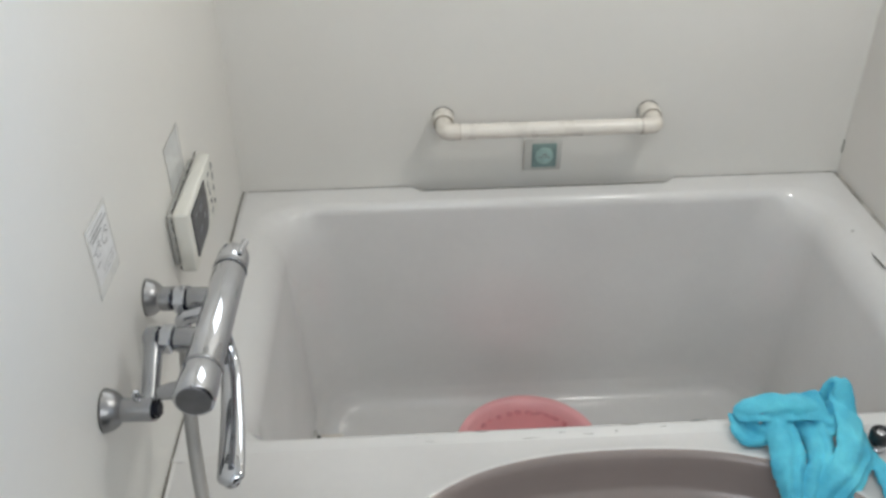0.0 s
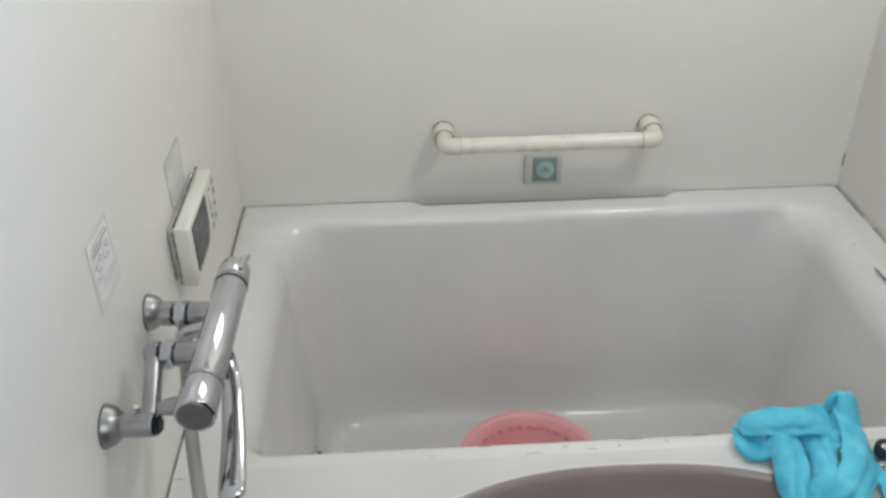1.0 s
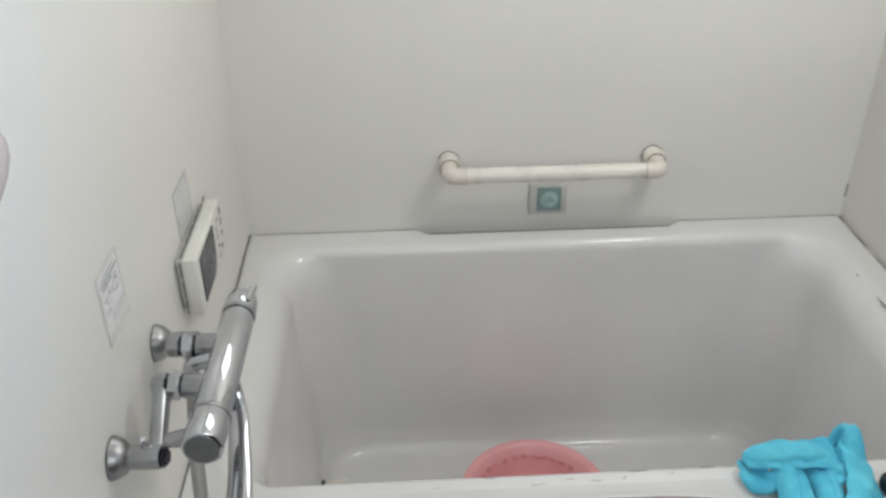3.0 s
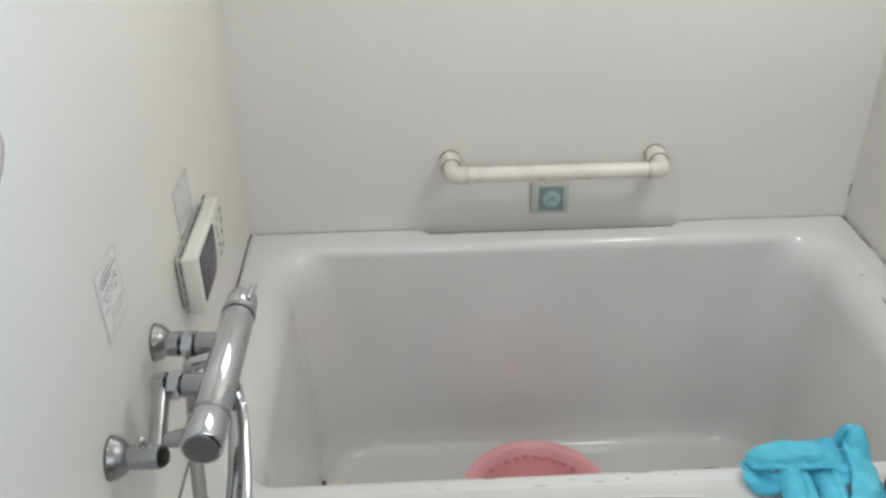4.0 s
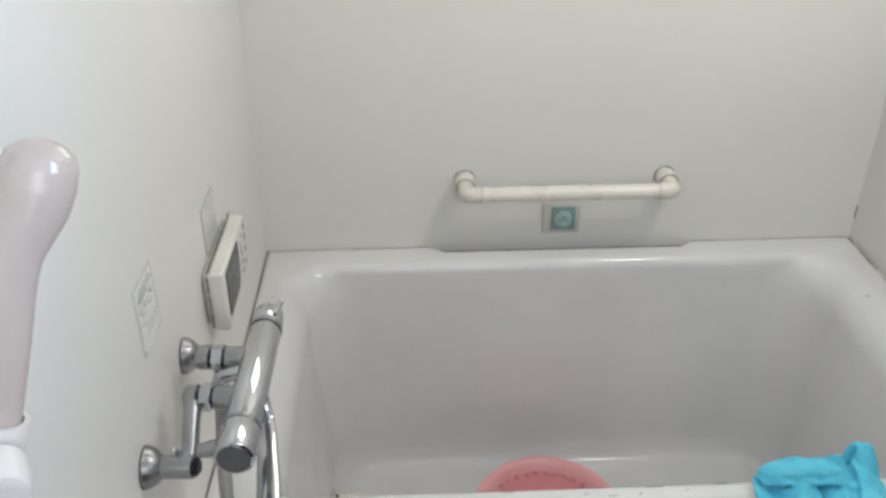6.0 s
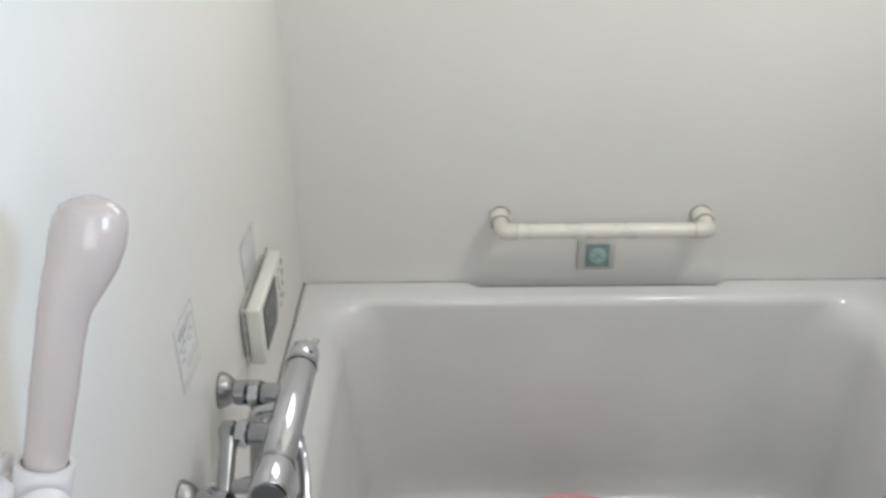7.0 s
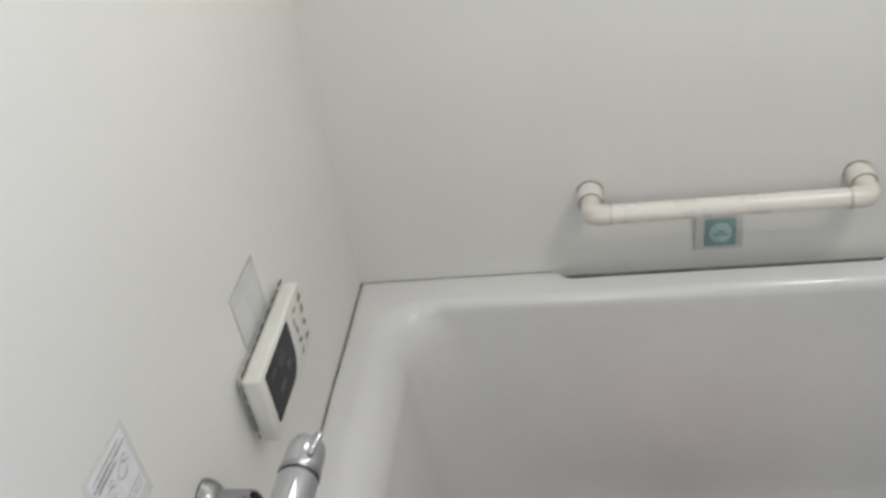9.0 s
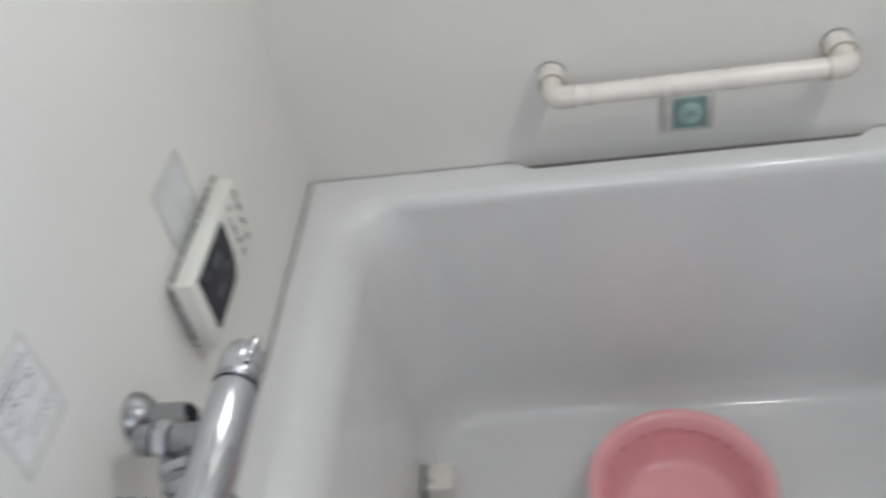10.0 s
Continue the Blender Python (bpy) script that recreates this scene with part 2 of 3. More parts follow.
part("pane", box(W + 0.050, -1.615, 1.465, W + 0.056, -1.225, 1.855), HOLDER, win, "frosted pane", smooth=False)
bm = bmesh.new()
for b in ((W + 0.03, -1.618, 1.462, W + 0.048, -1.592, 1.858), (W + 0.03, -1.248, 1.462, W + 0.048, -1.222, 1.858), (W + 0.03, -1.591, 1.462, W + 0.048, -1.249, 1.488), (W + 0.03, -1.591, 1.832, W + 0.048, -1.249, 1.858)):
    box(*b, bm=bm)
part("window_frame", bm, HOLDER, win, smooth=False)
bm = bmesh.new()
for b in ((-0.1, SOUTH - 0.1, 0.0, 0.12, SOUTH, TOP), (0.78, SOUTH - 0.1, 0.0, W + 0.1, SOUTH, TOP), (0.12, SOUTH - 0.1, 1.92, 0.78, SOUTH, TOP)):
    box(*b, bm=bm)
thing("wall_south", bm, WALL, "plain cream bathroom wall panel with an added doorway", "wall", kind="structure", smooth=False)
# door out of view, added where the light from behind comes in
door = base("added_door", "added unseen frosted bathroom door in a white frame", "door", kind="structure")
part("pane", box(0.16, SOUTH - 0.060, 1.20, 0.74, SOUTH - 0.052, 1.88), HOLDER, door, "frosted pane", smooth=False)
# unseen dark panel, added so that the chrome has something dark to reflect
part("lower_panel", box(0.16, SOUTH - 0.062, 0.06, 0.74, SOUTH - 0.050, 1.16), REFLECTED_DARK, door, "added dark grey panel that darkens reflections in the chrome", smooth=False)
part("rail", box(0.16, SOUTH - 0.068, 1.16, 0.74, SOUTH - 0.042, 1.20), HOLDER, door, smooth=False)
bm = bmesh.new()
for b in ((0.12, SOUTH - 0.07, 0.0, 0.16, SOUTH - 0.04, 1.92), (0.74, SOUTH - 0.07, 0.0, 0.78, SOUTH - 0.04, 1.92), (0.16, SOUTH - 0.07, 0.0, 0.74, SOUTH - 0.04, 0.06), (0.16, SOUTH - 0.07, 1.88, 0.74, SOUTH - 0.04, 1.92)):
    box(*b, bm=bm)
part("door_frame", bm, HOLDER, door, smooth=False)
slab("ceiling", -0.1, SOUTH - 0.1, TOP, W + 0.1, 0.1, TOP + 0.1, CEIL, "plain white bathroom ceiling panel", "ceiling")

# sealant in the joints between rim and walls, and in the upright wall corners
thing("trim", box(0.0, -1.13, RIM - 0.02, 0.0100, -0.001, RIM + 0.0003, bevel=0.002), COUNTER, "pale sealant joint between rim and wall", "trim", kind="structure")
thing("trim", tube([(0.0016 + 0.0006 * math.sin(31 * y), y, RIM + 0.0002) for y in (-1.128 + 0.01908 * k for k in range(60))], [0.0010 + 0.0007 * (0.5 + 0.5 * noise.noise(Vector((k * 0.37, 0, 0)))) + 0.0010 * max(0.0, k / 59 - 0.6) for k in range(60)], 8), GAP, "dark grimy line in the joint along the wall", "trim", kind="structure")
thing("trim", box(W - 0.0069, -1.13, RIM - 0.02, W, -0.001, RIM - 0.0006, bevel=0.002), CAULK, "grimy grey sealant joint between rim and wall", "trim", kind="structure")
thing("trim", tube([(0.012 + 0.305 * k / 30, -0.0010, RIM + 0.0003) for k in range(31)], [0.0005 + 0.0004 * noise.noise(Vector((k * 0.45, 3, 0))) for k in range(31)], 8), CAULK, "thin brownish line where the rim meets the wall", "trim", kind="structure")
thing("trim", tube([(0.835 + 0.315 * k / 30, -0.0010, RIM + 0.0003) for k in range(31)], [0.0005 + 0.0004 * noise.noise(Vector((k * 0.45, 7, 0))) for k in range(31)], 8), CAULK, "thin brownish line where the rim meets the wall", "trim", kind="structure")
thing("trim", tube([(W - 0.0012, -0.0012, RIM + 0.030 + 0.004 * k) for k in range(14)], [0.0006 + 0.0026 * math.sin(math.pi * k / 13) * (0.6 + 0.4 * noise.noise(Vector((k * 0.6, 1, 0)))) for k in range(14)], 8), CAULK, "grimy patch in the wall corner", "trim", kind="structure")
# dark strip drawn as the shadow in the gap behind the cutout
thing("trim", box(0.332, -0.006, RIM - 0.030, 0.822, -0.0005, RIM - 0.0090, 0.002), GAP, "dark strip for the shadow in the gap behind the rim cutout", "trim", kind="structure")
thing("trim", lathe([(0, 0.0018), (TOP - RIM, 0.0018)], (0.001, -0.001, RIM), (0.001, -0.001, TOP), 12), WALL, "thin cream sealant bead in the wall corner", "trim", kind="structure")
thing("trim", lathe([(0, 0.0018), (TOP - RIM, 0.0018)], (W - 0.001, -0.001, RIM), (W - 0.001, -0.001, TOP), 12), WALL, "thin cream sealant bead in the wall corner", "trim", kind="structure")


# ---- bathtub ----
NB, NS, NC = 96, 40, 10      # points along the long sides, short sides, corners


def ring(x0, x1, y0, y1, r, z, notch=0.0):
    """A rounded rectangle, counter-clockwise from the back left (y1 is the back); notch sets the back edge forward."""
    pts = []

    def arc(cx, cy, a0):
        for k in range(NC):
            a = radians(a0 + 90 * (k + 0.5) / NC)
            pts.append((cx + r * math.cos(a), cy + r * math.sin(a), z))

    for k in range(NB):
        x = x1 - r + (x0 - x1 + 2 * r) * (k + 0.5) / NB
        y = y1
        if notch:
            s = max(0.0, min(1.0, (x - 0.322) / 0.022)) * max(0.0, min(1.0, (0.832 - x) / 0.018))
            y -= notch * s * s * (3 - 2 * s)
        pts.append((x, y, z))
    arc(x0 + r, y1 - r, 90)
    for k in range(NS):
        pts.append((x0, y1 - r + (y0 - y1 + 2 * r) * (k + 0.5) / NS, z))
    arc(x0 + r, y0 + r, 180)
    for k in range(NB):
        pts.append((x0 + r + (x1 - x0 - 2 * r) * (k + 0.5) / NB, y0, z))
    arc(x1 - r, y0 + r, 270)
    for k in range(NS):
        pts.append((x1, y0 + r + (y1 - y0 - 2 * r) * (k + 0.5) / NS, z))
    arc(x1 - r, y1 - r, 0)
    return pts


def loft(rings, cap_last=True, bm=None):
    bm = bm or bmesh.new()
    V = [[bm.verts.new(p) for p in r] for r in rings]
    for A, B in zip(V, V[1:]):
        n = len(A)
        for k in range(n):
            bm.faces.new((A[k], A[(k + 1) % n], B[(k + 1) % n], B[k]))
    if cap_last:
        bm.faces.new(V[-1])
    return bm


TX0, TX1, TY0, TY1 = 0.0075, W - 0.0070, -0.684, -0.0015     # outer rim
IX0, IX1, IY0, IY1 = 0.090, 1.062, -0.650, -0.068            # opening at the top
FX0, FX1, FY0, FY1 = 0.150, 1.000, -0.575, -0.093            # floor
FZ = 0.135


def tub_rings():
    e = 0.0020
    rs = [ring(TX0, TX1, TY0, TY1, 0.004, RIM - 0.09, 0.019), ring(TX0, TX1, TY0, TY1, 0.004, RIM - e, 0.019)]
    for a in (30, 60, 90):
        d = e * (1 - math.cos(radians(a)))
        rs.append(ring(TX0 + d, TX1 - d, TY0 + d, TY1 - d, 0.004, RIM - e + e * math.sin(radians(a)), 0.019))
    rs.append(ring(TX0 + e + 0.001, TX1 - e - 0.001, TY0 + e + 0.001, TY1 - e - 0.001, 0.004, RIM, 0.019))
    rs.append(ring(TX0 + 0.010, TX1 - 0.010, TY0 + 0.008, TY1 - 0.026, 0.006, RIM))
    # rolled lip, broad and soft at the ends, tight along the back and front
    def roll(w, h, dz):
        return w * math.sin(math.acos(max(0.0, 1 - dz / h)))
    for dz in (0.0003, 0.001, 0.002, 0.004, 0.007, 0.011, 0.016, 0.022, 0.030, 0.040, 0.051, 0.062, 0.072):
        x, b, f = roll(0.062, 0.072, dz), roll(0.018, 0.020, dz), roll(0.014, 0.016, dz)
        rs.append(ring(IX0 - 0.062 + x, IX1 + 0.062 - x, IY0 - 0.014 + f, IY1 + 0.018 - b, 0.072 + 0.3 * dz, RIM - dz))
    # sloping walls
    for q in (0.12, 0.25, 0.4, 0.55, 0.7, 0.82, 0.9):
        z = (RIM - 0.072) * (1 - q) + FZ * q
        f = q
        rs.append(ring(IX0 + (FX0 - 0.030 - IX0) * f, IX1 + (FX1 + 0.025 - IX1) * f, IY0 + (FY0 - 0.02 - IY0) * f, IY1 + (FY1 + 0.012 - IY1) * f, 0.0936 + 0.003 * f, z))
    # fillet to the floor
    top = 0.048
    for a in range(15, 91, 15):
        s, c = math.sin(radians(a)), math.cos(radians(a))
        rs.append(ring(FX0 - 0.030 + 0.040 * (1 - c), FX1 + 0.025 - 0.040 * (1 - c), FY0 - 0.02 + 0.035 * (1 - c), FY1 + 0.012 - 0.035 * (1 - c), 0.095 - 0.03 * (1 - c), FZ + top * (1 - s)))
    for k in (0.06, 0.14, 0.20):
        rs.append(ring(FX0 + k, FX1 - k, FY0 + k, FY1 - k, 0.03, FZ - 0.004 * k / 0.2))
    return rs


bathtub = base("bathtub", "white glossy moulded bathtub with a broad flat rim", "bathtub")
part("shell", loft(tub_rings()), TUB, bathtub, "glossy white moulded shell", angle=80)
part("apron", box(TX0 + 0.02, -0.680, 0.0, TX1 - 0.02, -0.665, RIM - 0.03, 0.003), TUB, bathtub)
for x0, x1 in ((0.06, 0.11), (1.05, 1.10)):
    for y0, y1 in ((-0.10, -0.05), (-0.62, -0.57)):
        part("foot", box(x0, y0, 0.0, x1, y1, 0.30, 0.006), TUB, bathtub)


# worn marks on the rim
def mark(x, y, lx, ly, z=RIM, turn=0.0, seed=0):
    rnd = random.Random(seed)
    bm = bmesh.new()
    n = 14
    top, low = [], []
    for k in range(n):
        a = 2 * math.pi * k / n
        r = rnd.uniform(0.6, 1.15)
        px, py = lx * r * math.cos(a) / 2, ly * r * math.sin(a) / 2
        c, s = math.cos(radians(turn)), math.sin(radians(turn))
        top.append(bm.verts.new((x + px * c - py * s, y + px * s + py * c, z + 0.0002)))
        low.append(bm.verts.new((x + px * c - py * s, y + px * s + py * c, z - 0.0006)))
    bm.faces.new(top)
    for k in range(n):
        bm.faces.new((top[k], low[k], low[(k + 1) % n], top[(k + 1) % n]))
    return bm


for i, (x, y, lx, ly, tn, mt) in enumerate((
        (0.577, -0.670, 0.007, 0.003, 40, SCUFF), (0.540, -0.673, 0.016, 0.002, -3, SCUFF), (0.462, -0.676, 0.022, 0.002, 4, SCUFF),
        (0.640, -0.666, 0.010, 0.0015, 10, SCUFF), (0.600, -0.659, 0.030, 0.0025, 1, SCUFF), (0.690, -0.657, 0.024, 0.002, 2, SCUFF), (0.400, -0.660, 0.018, 0.0015, -2, SCUFF), (0.505, -0.668, 0.012, 0.0015, 8, SCUFF), (0.330, -0.674, 0.012, 0.0015, 0, SCUFF),
        (1.099, -0.312, 0.004, 0.055, 2, GRIME_AND_GAPS), (1.096, -0.215, 0.006, 0.004, 0, SCUFF), (1.088, -0.40, 0.004, 0.010, 20, SCUFF))):
    part("scuff", mark(x, y, lx, ly, RIM, tn, i), mt, bathtub, "worn dark scuff on the rim")

# circulation fitting on the tub's end wall
fitting = base("circulation_fitting", "cream square water inlet with a dark gap in the bathtub", "water inlet")
part("body", box(0.127, -0.290, 0.150, 0.172, -0.238, 0.206, 0.004, 3), CREAM, fitting)
# dark block drawn in place of the recess at the wall
part("gap", box(0.121, -0.288, 0.152, 0.1268, -0.240, 0.204, 0.001), GRIME_AND_GAPS, fitting, "dark gap at the wall")
part("slot", box(0.1335, -0.280, 0.2055, 0.1375, -0.268, 0.2064), GREYKEY, fitting, "small grey slot", smooth=False)
part("flange", box(0.112, -0.296, 0.146, 0.1208, -0.232, 0.212, 0.003), PLATE, fitting, "grey flange")


# ---- wash counter with bowl ----
def oval(cx, cy, a, b, z, p=2.35, n=120):
    out = []
    for k in range(n):
        q = 2 * math.pi * k / n
        c, s = math.cos(q), math.sin(q)
        out.append((cx + a * math.copysign(abs(c) ** (2 / p), c), cy + b * math.copysign(abs(s) ** (2 / p), s), z))
    return out


CX, CY, CA, CB = 0.572, -0.910, 0.310, 0.203
CZ = RIM + 0.0007


def square_ring(x0, x1, y0, y1, z, n=120):
    """The outline of the counter, met by rays from the bowl's centre."""
    out = []
    for k in range(n):
        q = 2 * math.pi * k / n
        c, s = math.cos(q), math.sin(q)
        tx = ((x1 if c > 0 else x0) - CX) / c if abs(c) > 1e-6 else 1e9
        ty = ((y1 if s > 0 else y0) - CY) / s if abs(s) > 1e-6 else 1e9
        t = min(tx, ty)
        out.append((CX + c * t, CY + s * t, z))
    return out


counter = base("washbasin_counter", "white glossy wash counter with an oval recessed bowl beside the bathtub", "washbasin")
X0, X1, Y0, Y1 = 0.0075, W - 0.0070, -1.13, -0.6800
part("top", loft([square_ring(X0, X1, Y0, -0.6843, CZ - 0.05), square_ring(X0, X1, Y0, -0.6843, CZ - 0.003), square_ring(X0, X1, Y0, Y1, CZ - 0.0005), square_ring(X0 + 0.001, X1 - 0.001, Y0 + 0.001, Y1 - 0.002, CZ),
                  oval(CX, CY, CA + 0.010, CB + 0.010, CZ), oval(CX, CY, CA + 0.006, CB + 0.006, CZ + 0.003), oval(CX, CY, CA, CB, CZ + 0.003)], cap_last=False), COUNTER, counter, "glossy white top", angle=50)
prof = [(0.0, 0.003), (0.005, 0.001), (0.009, -0.006), (0.012, -0.020), (0.016, -0.045), (0.020, -0.052), (0.027, -0.056), (0.033, -0.062), (0.040, -0.080), (0.055, -0.110), (0.080, -0.128), (0.12, -0.136), (0.17, -0.140)]
part("bowl", loft([oval(CX, CY, CA - d, CB - d, CZ + z) for d, z in prof]), BOWL, counter, "beige bowl with a stepped wall, shade put into its colour", angle=60)
part("drain", lathe([(0, 0.024), (0.004, 0.024), (0.006, 0.018)], (CX, CY, CZ - 0.142), (CX, CY, 0.9), 24), CHROME, counter, "chrome drain")
part("joint_filler", box(0.002, -0.691, CZ - 0.02, 0.030, -0.677, CZ + 0.0004, 0.0004, 1), COUNTER, counter)
part("front_panel", box(X0 + 0.01, Y0 + 0.005, 0.0, X1 - 0.01, Y0 + 0.02, CZ - 0.05, 0.003), COUNTER, counter)

# ---- pink wash bowl in the bathtub ----
pink = base("wash_bowl", "pink round plastic wash bowl on the bathtub floor", "wash bowl")
BX, BY, BZ = 0.527, -0.308, FZ - 0.002
prof = [(0.0, 0.0), (0.085, 0.0), (0.092, 0.004), (0.108, 0.040), (0.124, 0.074), (0.136, 0.078), (0.140, 0.082), (0.139, 0.086), (0.132, 0.087), (0.123, 0.083), (0.110, 0.050), (0.101, 0.022), (0.092, 0.010), (0.080, 0.0065), (0.0, 0.006)]
part("bowl", lathe([(z, r) for r, z in prof], (BX, BY, BZ), (BX, BY, 1), 64, close=False), PINK, pink, angle=60)
rnd = random.Random(12)
for k, a in enumerate((22, 33, 43, 55, 64, 74, 83, 93, 102, 113, 124, 133, 144, 156)):
    w, h = rnd.uniform(0.014, 0.032), rnd.uniform(0.006, 0.013)
    q = radians(a)
    c = Vector((BX + 0.1138 * math.cos(q), BY + 0.1138 * math.sin(q), BZ + 0.062))
    bm = mark(0, 0, w, h, 0.0, rnd.uniform(-25, 25), 30 + k)
    bmesh.ops.transform(bm, matrix=Matrix.Translation(c) @ Matrix.Rotation(q - math.pi / 2, 4, "Z") @ Matrix.Rotation(radians(90 - 21), 4, "X"), verts=bm.verts)
    part("print_bar", bm, PINK_DARK, pink, "faded dark pink print")

# ---- grab bar ----
grab = base("grab_bar", "cream plastic grab bar with elbow ends on the wall", "grab bar")
GX0, GX1, GY, GZ = 0.385, 0.767, -0.064, 0.764
part("bar", lathe([(0, 0.0140), (GX1 - GX0 - 0.056, 0.0140)], (GX0 + 0.028, GY, GZ), (GX1, GY, GZ), 32), CREAM, grab)
for x, d in ((GX0, 1), (GX1, -1)):
    path = bend([(x, -0.030, GZ), (x, GY, GZ), (x + d * 0.0275, GY, GZ)], 0.020, 12)
    part("elbow", tube(path, 0.0154, 32), CREAM_ELBOW, grab, "cream moulded elbow")
    part("collar", lathe([(0, 0.0192), (0.0015, 0.0198), (0.027, 0.0190), (0.031, 0.0179)], (x, -0.0008, GZ), (x, -1, GZ), 32), CREAM, grab, "cream wall collar")
    part("joint_ring", lathe([(0, 0.0157), (0.0008, 0.0157)], (x + d * 0.0272, GY, GZ), (x + d, GY, GZ), 32), JOINT, grab, "thin brown joint line")
    part("joint_ring", lathe([(0, 0.0183), (0.0008, 0.0183)], (x, -0.0315, GZ), (x, -1, GZ), 32), JOINT, grab, "thin brown joint line")
    # dark arc along the gap between collar and wall
    part("gap_arc", tube([(x + 0.0196 * math.cos(radians(a)), -0.0016, GZ + 0.0196 * math.sin(radians(a))) for a in range(*((10, 165, 8) if d > 0 else (20, 200, 8)))], 0.0010, 8), GRIME_AND_GAPS, grab, "dark gap at the collar")

# ---- emblem plate under the bar ----
emblem = base("emblem_plate", "small square plate with a teal centre on the wall", "wall plate")
part("backing", box(0.5375, -0.006, 0.6475, 0.6095, -0.0005, 0.714, 0.003), PLATE, emblem, "pale clear backing")
part("backing_edge", box(0.5375, -0.0066, 0.650, 0.5388, -0.0058, 0.712), JOINT, emblem, "dark edge of the backing", smooth=False)
part("centre", box(0.553, -0.009, 0.6555, 0.600, -0.0055, 0.706, 0.002), TEAL, emblem, "grey teal square")
part("disc", lathe([(0, 0.0172), (0.0012, 0.0172), (0.0018, 0.0160)], (0.5765, -0.0088, 0.681), (0.5765, -1, 0.681), 32), TEAL_LIGHT, emblem, "pale teal disc")
for x, z, w, h in ((0.5735, 0.6825, 0.007, 0.0028), (0.5665, 0.6775, 0.008, 0.0018), (0.5785, 0.6775, 0.008, 0.0018)):
    part("print_bar", box(x, -0.0112, z, x + w, -0.0105, z + h), KEYPRINT, emblem, "dark worn print", smooth=False)

# ---- bath controller and films ----
panel = base("bath_controller", "off-white water heater controller with a dark display on the wall", "controller")
part("back_plate", box(0.0005, -0.499, 0.793, 0.011, -0.341, 0.871, 0.002), PLATE, panel, "mounting plate")
part("housing", box(0.010, -0.508, 0.787, 0.031, -0.335, 0.877, 0.004, 3), PANEL, panel)
bm = bmesh.new()
outline = [(-0.494, 0.869), (-0.494, 0.803)] + [(-0.430 + 0.027 * math.sin(radians(a)), 0.835 - 0.032 * math.cos(radians(a))) for a in range(0, 91, 10)] + [(-0.402, 0.855), (-0.402, 0.869)]
front, back = [bm.verts.new((0.0326, y, z)) for y, z in outline], [bm.verts.new((0.0300, y, z)) for y, z in outline]
bm.faces.new(front)
for k in range(len(outline)):
    bm.faces.new((front[k], back[k], back[(k + 1) % len(outline)], front[(k + 1) % len(outline)]))
part("display", bm, SCREEN, panel, "dark glossy display with a rounded corner", smooth=False)
for k, (y, z, w, h) in enumerate(((-0.482, 0.853, 0.016, 0.006), (-0.455, 0.845, 0.022, 0.012), (-0.470, 0.822, 0.020, 0.008), (-0.436, 0.826, 0.012, 0.010))):
    part("digit_bar", box(0.0322, y, z, 0.0328, y + w, z + h, 0.0002, 1), DIGIT, panel, "dim display segment", smooth=False)
for k in range(2):
    part("button", box(0.0300, -0.388 + 0.026 * k, 0.800, 0.0318, -0.368 + 0.026 * k, 0.866, 0.0008), PANEL, panel, "off-white button")
for k, (y, z, w, h) in enumerate(((-0.372, 0.862, 0.012, 0.006), (-0.349, 0.862, 0.015, 0.011), (-0.382, 0.851, 0.011, 0.007), (-0.349, 0.846, 0.016, 0.010), (-0.379, 0.838, 0.014, 0.008), (-0.352, 0.829, 0.014, 0.009), (-0.378, 0.822, 0.015, 0.009), (-0.356, 0.811, 0.013, 0.008), (-0.378, 0.807, 0.012, 0.006))):
    bmk = mark(0, 0, w, h, 0.0, 25 * k, 60 + k)
    bmesh.ops.transform(bmk, matrix=Matrix.Translation((0.0319, y, z)) @ Matrix.Rotation(radians(90), 4, "Y") @ Matrix.Rotation(radians(90), 4, "Z"), verts=bmk.verts)
    part("print_bar", bmk, KEYPRINT, panel, "worn grey key print")
rnd = random.Random(9)
y = -0.502
while y < -0.345:
    w = rnd.uniform(0.006, 0.020)
    part("grime", tube([(0.0094, y, 0.8766), (0.0092, y + w * 0.5, 0.8772), (0.0094, y + w, 0.8766)], [0.0008, rnd.uniform(0.0011, 0.0020), 0.0008], 8), GRIME_AND_GAPS, panel, "dark grime behind the housing")
    y += w + rnd.uniform(0.001, 0.006)
z = 0.872
while z > 0.795:
    w = rnd.uniform(0.005, 0.014)
    part("grime", tube([(0.0094, -0.5080, z), (0.0091, -0.5084, z - w * 0.5), (0.0094, -0.5080, z - w)], [0.0006, rnd.uniform(0.0008, 0.0015), 0.0006], 8), GRIME_AND_GAPS, panel, "dark grime behind the housing")
    z -= w + rnd.uniform(0.001, 0.006)


def film(name, y0, y1, z0, z1, mat, label, bars, seed, bar_mat, edge):
    rnd = random.Random(seed)
    f = base(name, label, "sticker")
    part("film", box(0.0002, y0, z0, 0.0008, y1, z1, 0.0002, 1), mat, f)
    if bars > 8:
        bmw = mark(0, 0, 0.066, 0.084, 0.0, 10, seed)
        bmesh.ops.transform(bmw, matrix=Matrix.Translation((0.0008, (y0 + y1) / 2, (z0 + z1) / 2)) @ Matrix.Rotation(radians(90), 4, "Y") @ Matrix.Rotation(radians(90), 4, "Z"), verts=bmw.verts)
        part("white_patch", bmw, WHITE, f, "worn white patch")
    e = 0.0012
    for b in ((y0 - e, z0, y0, z1), (y1, z0, y1 + e, z1), (y0 - e, z0 - e, y1 + e, z0), (y0 - e, z1, y1 + e, z1 + e)):
        part("film_edge", box(0.0002, b[0], b[1], 0.0007, b[2], b[3]), edge, f, "thin grimy edge of the film", smooth=False)
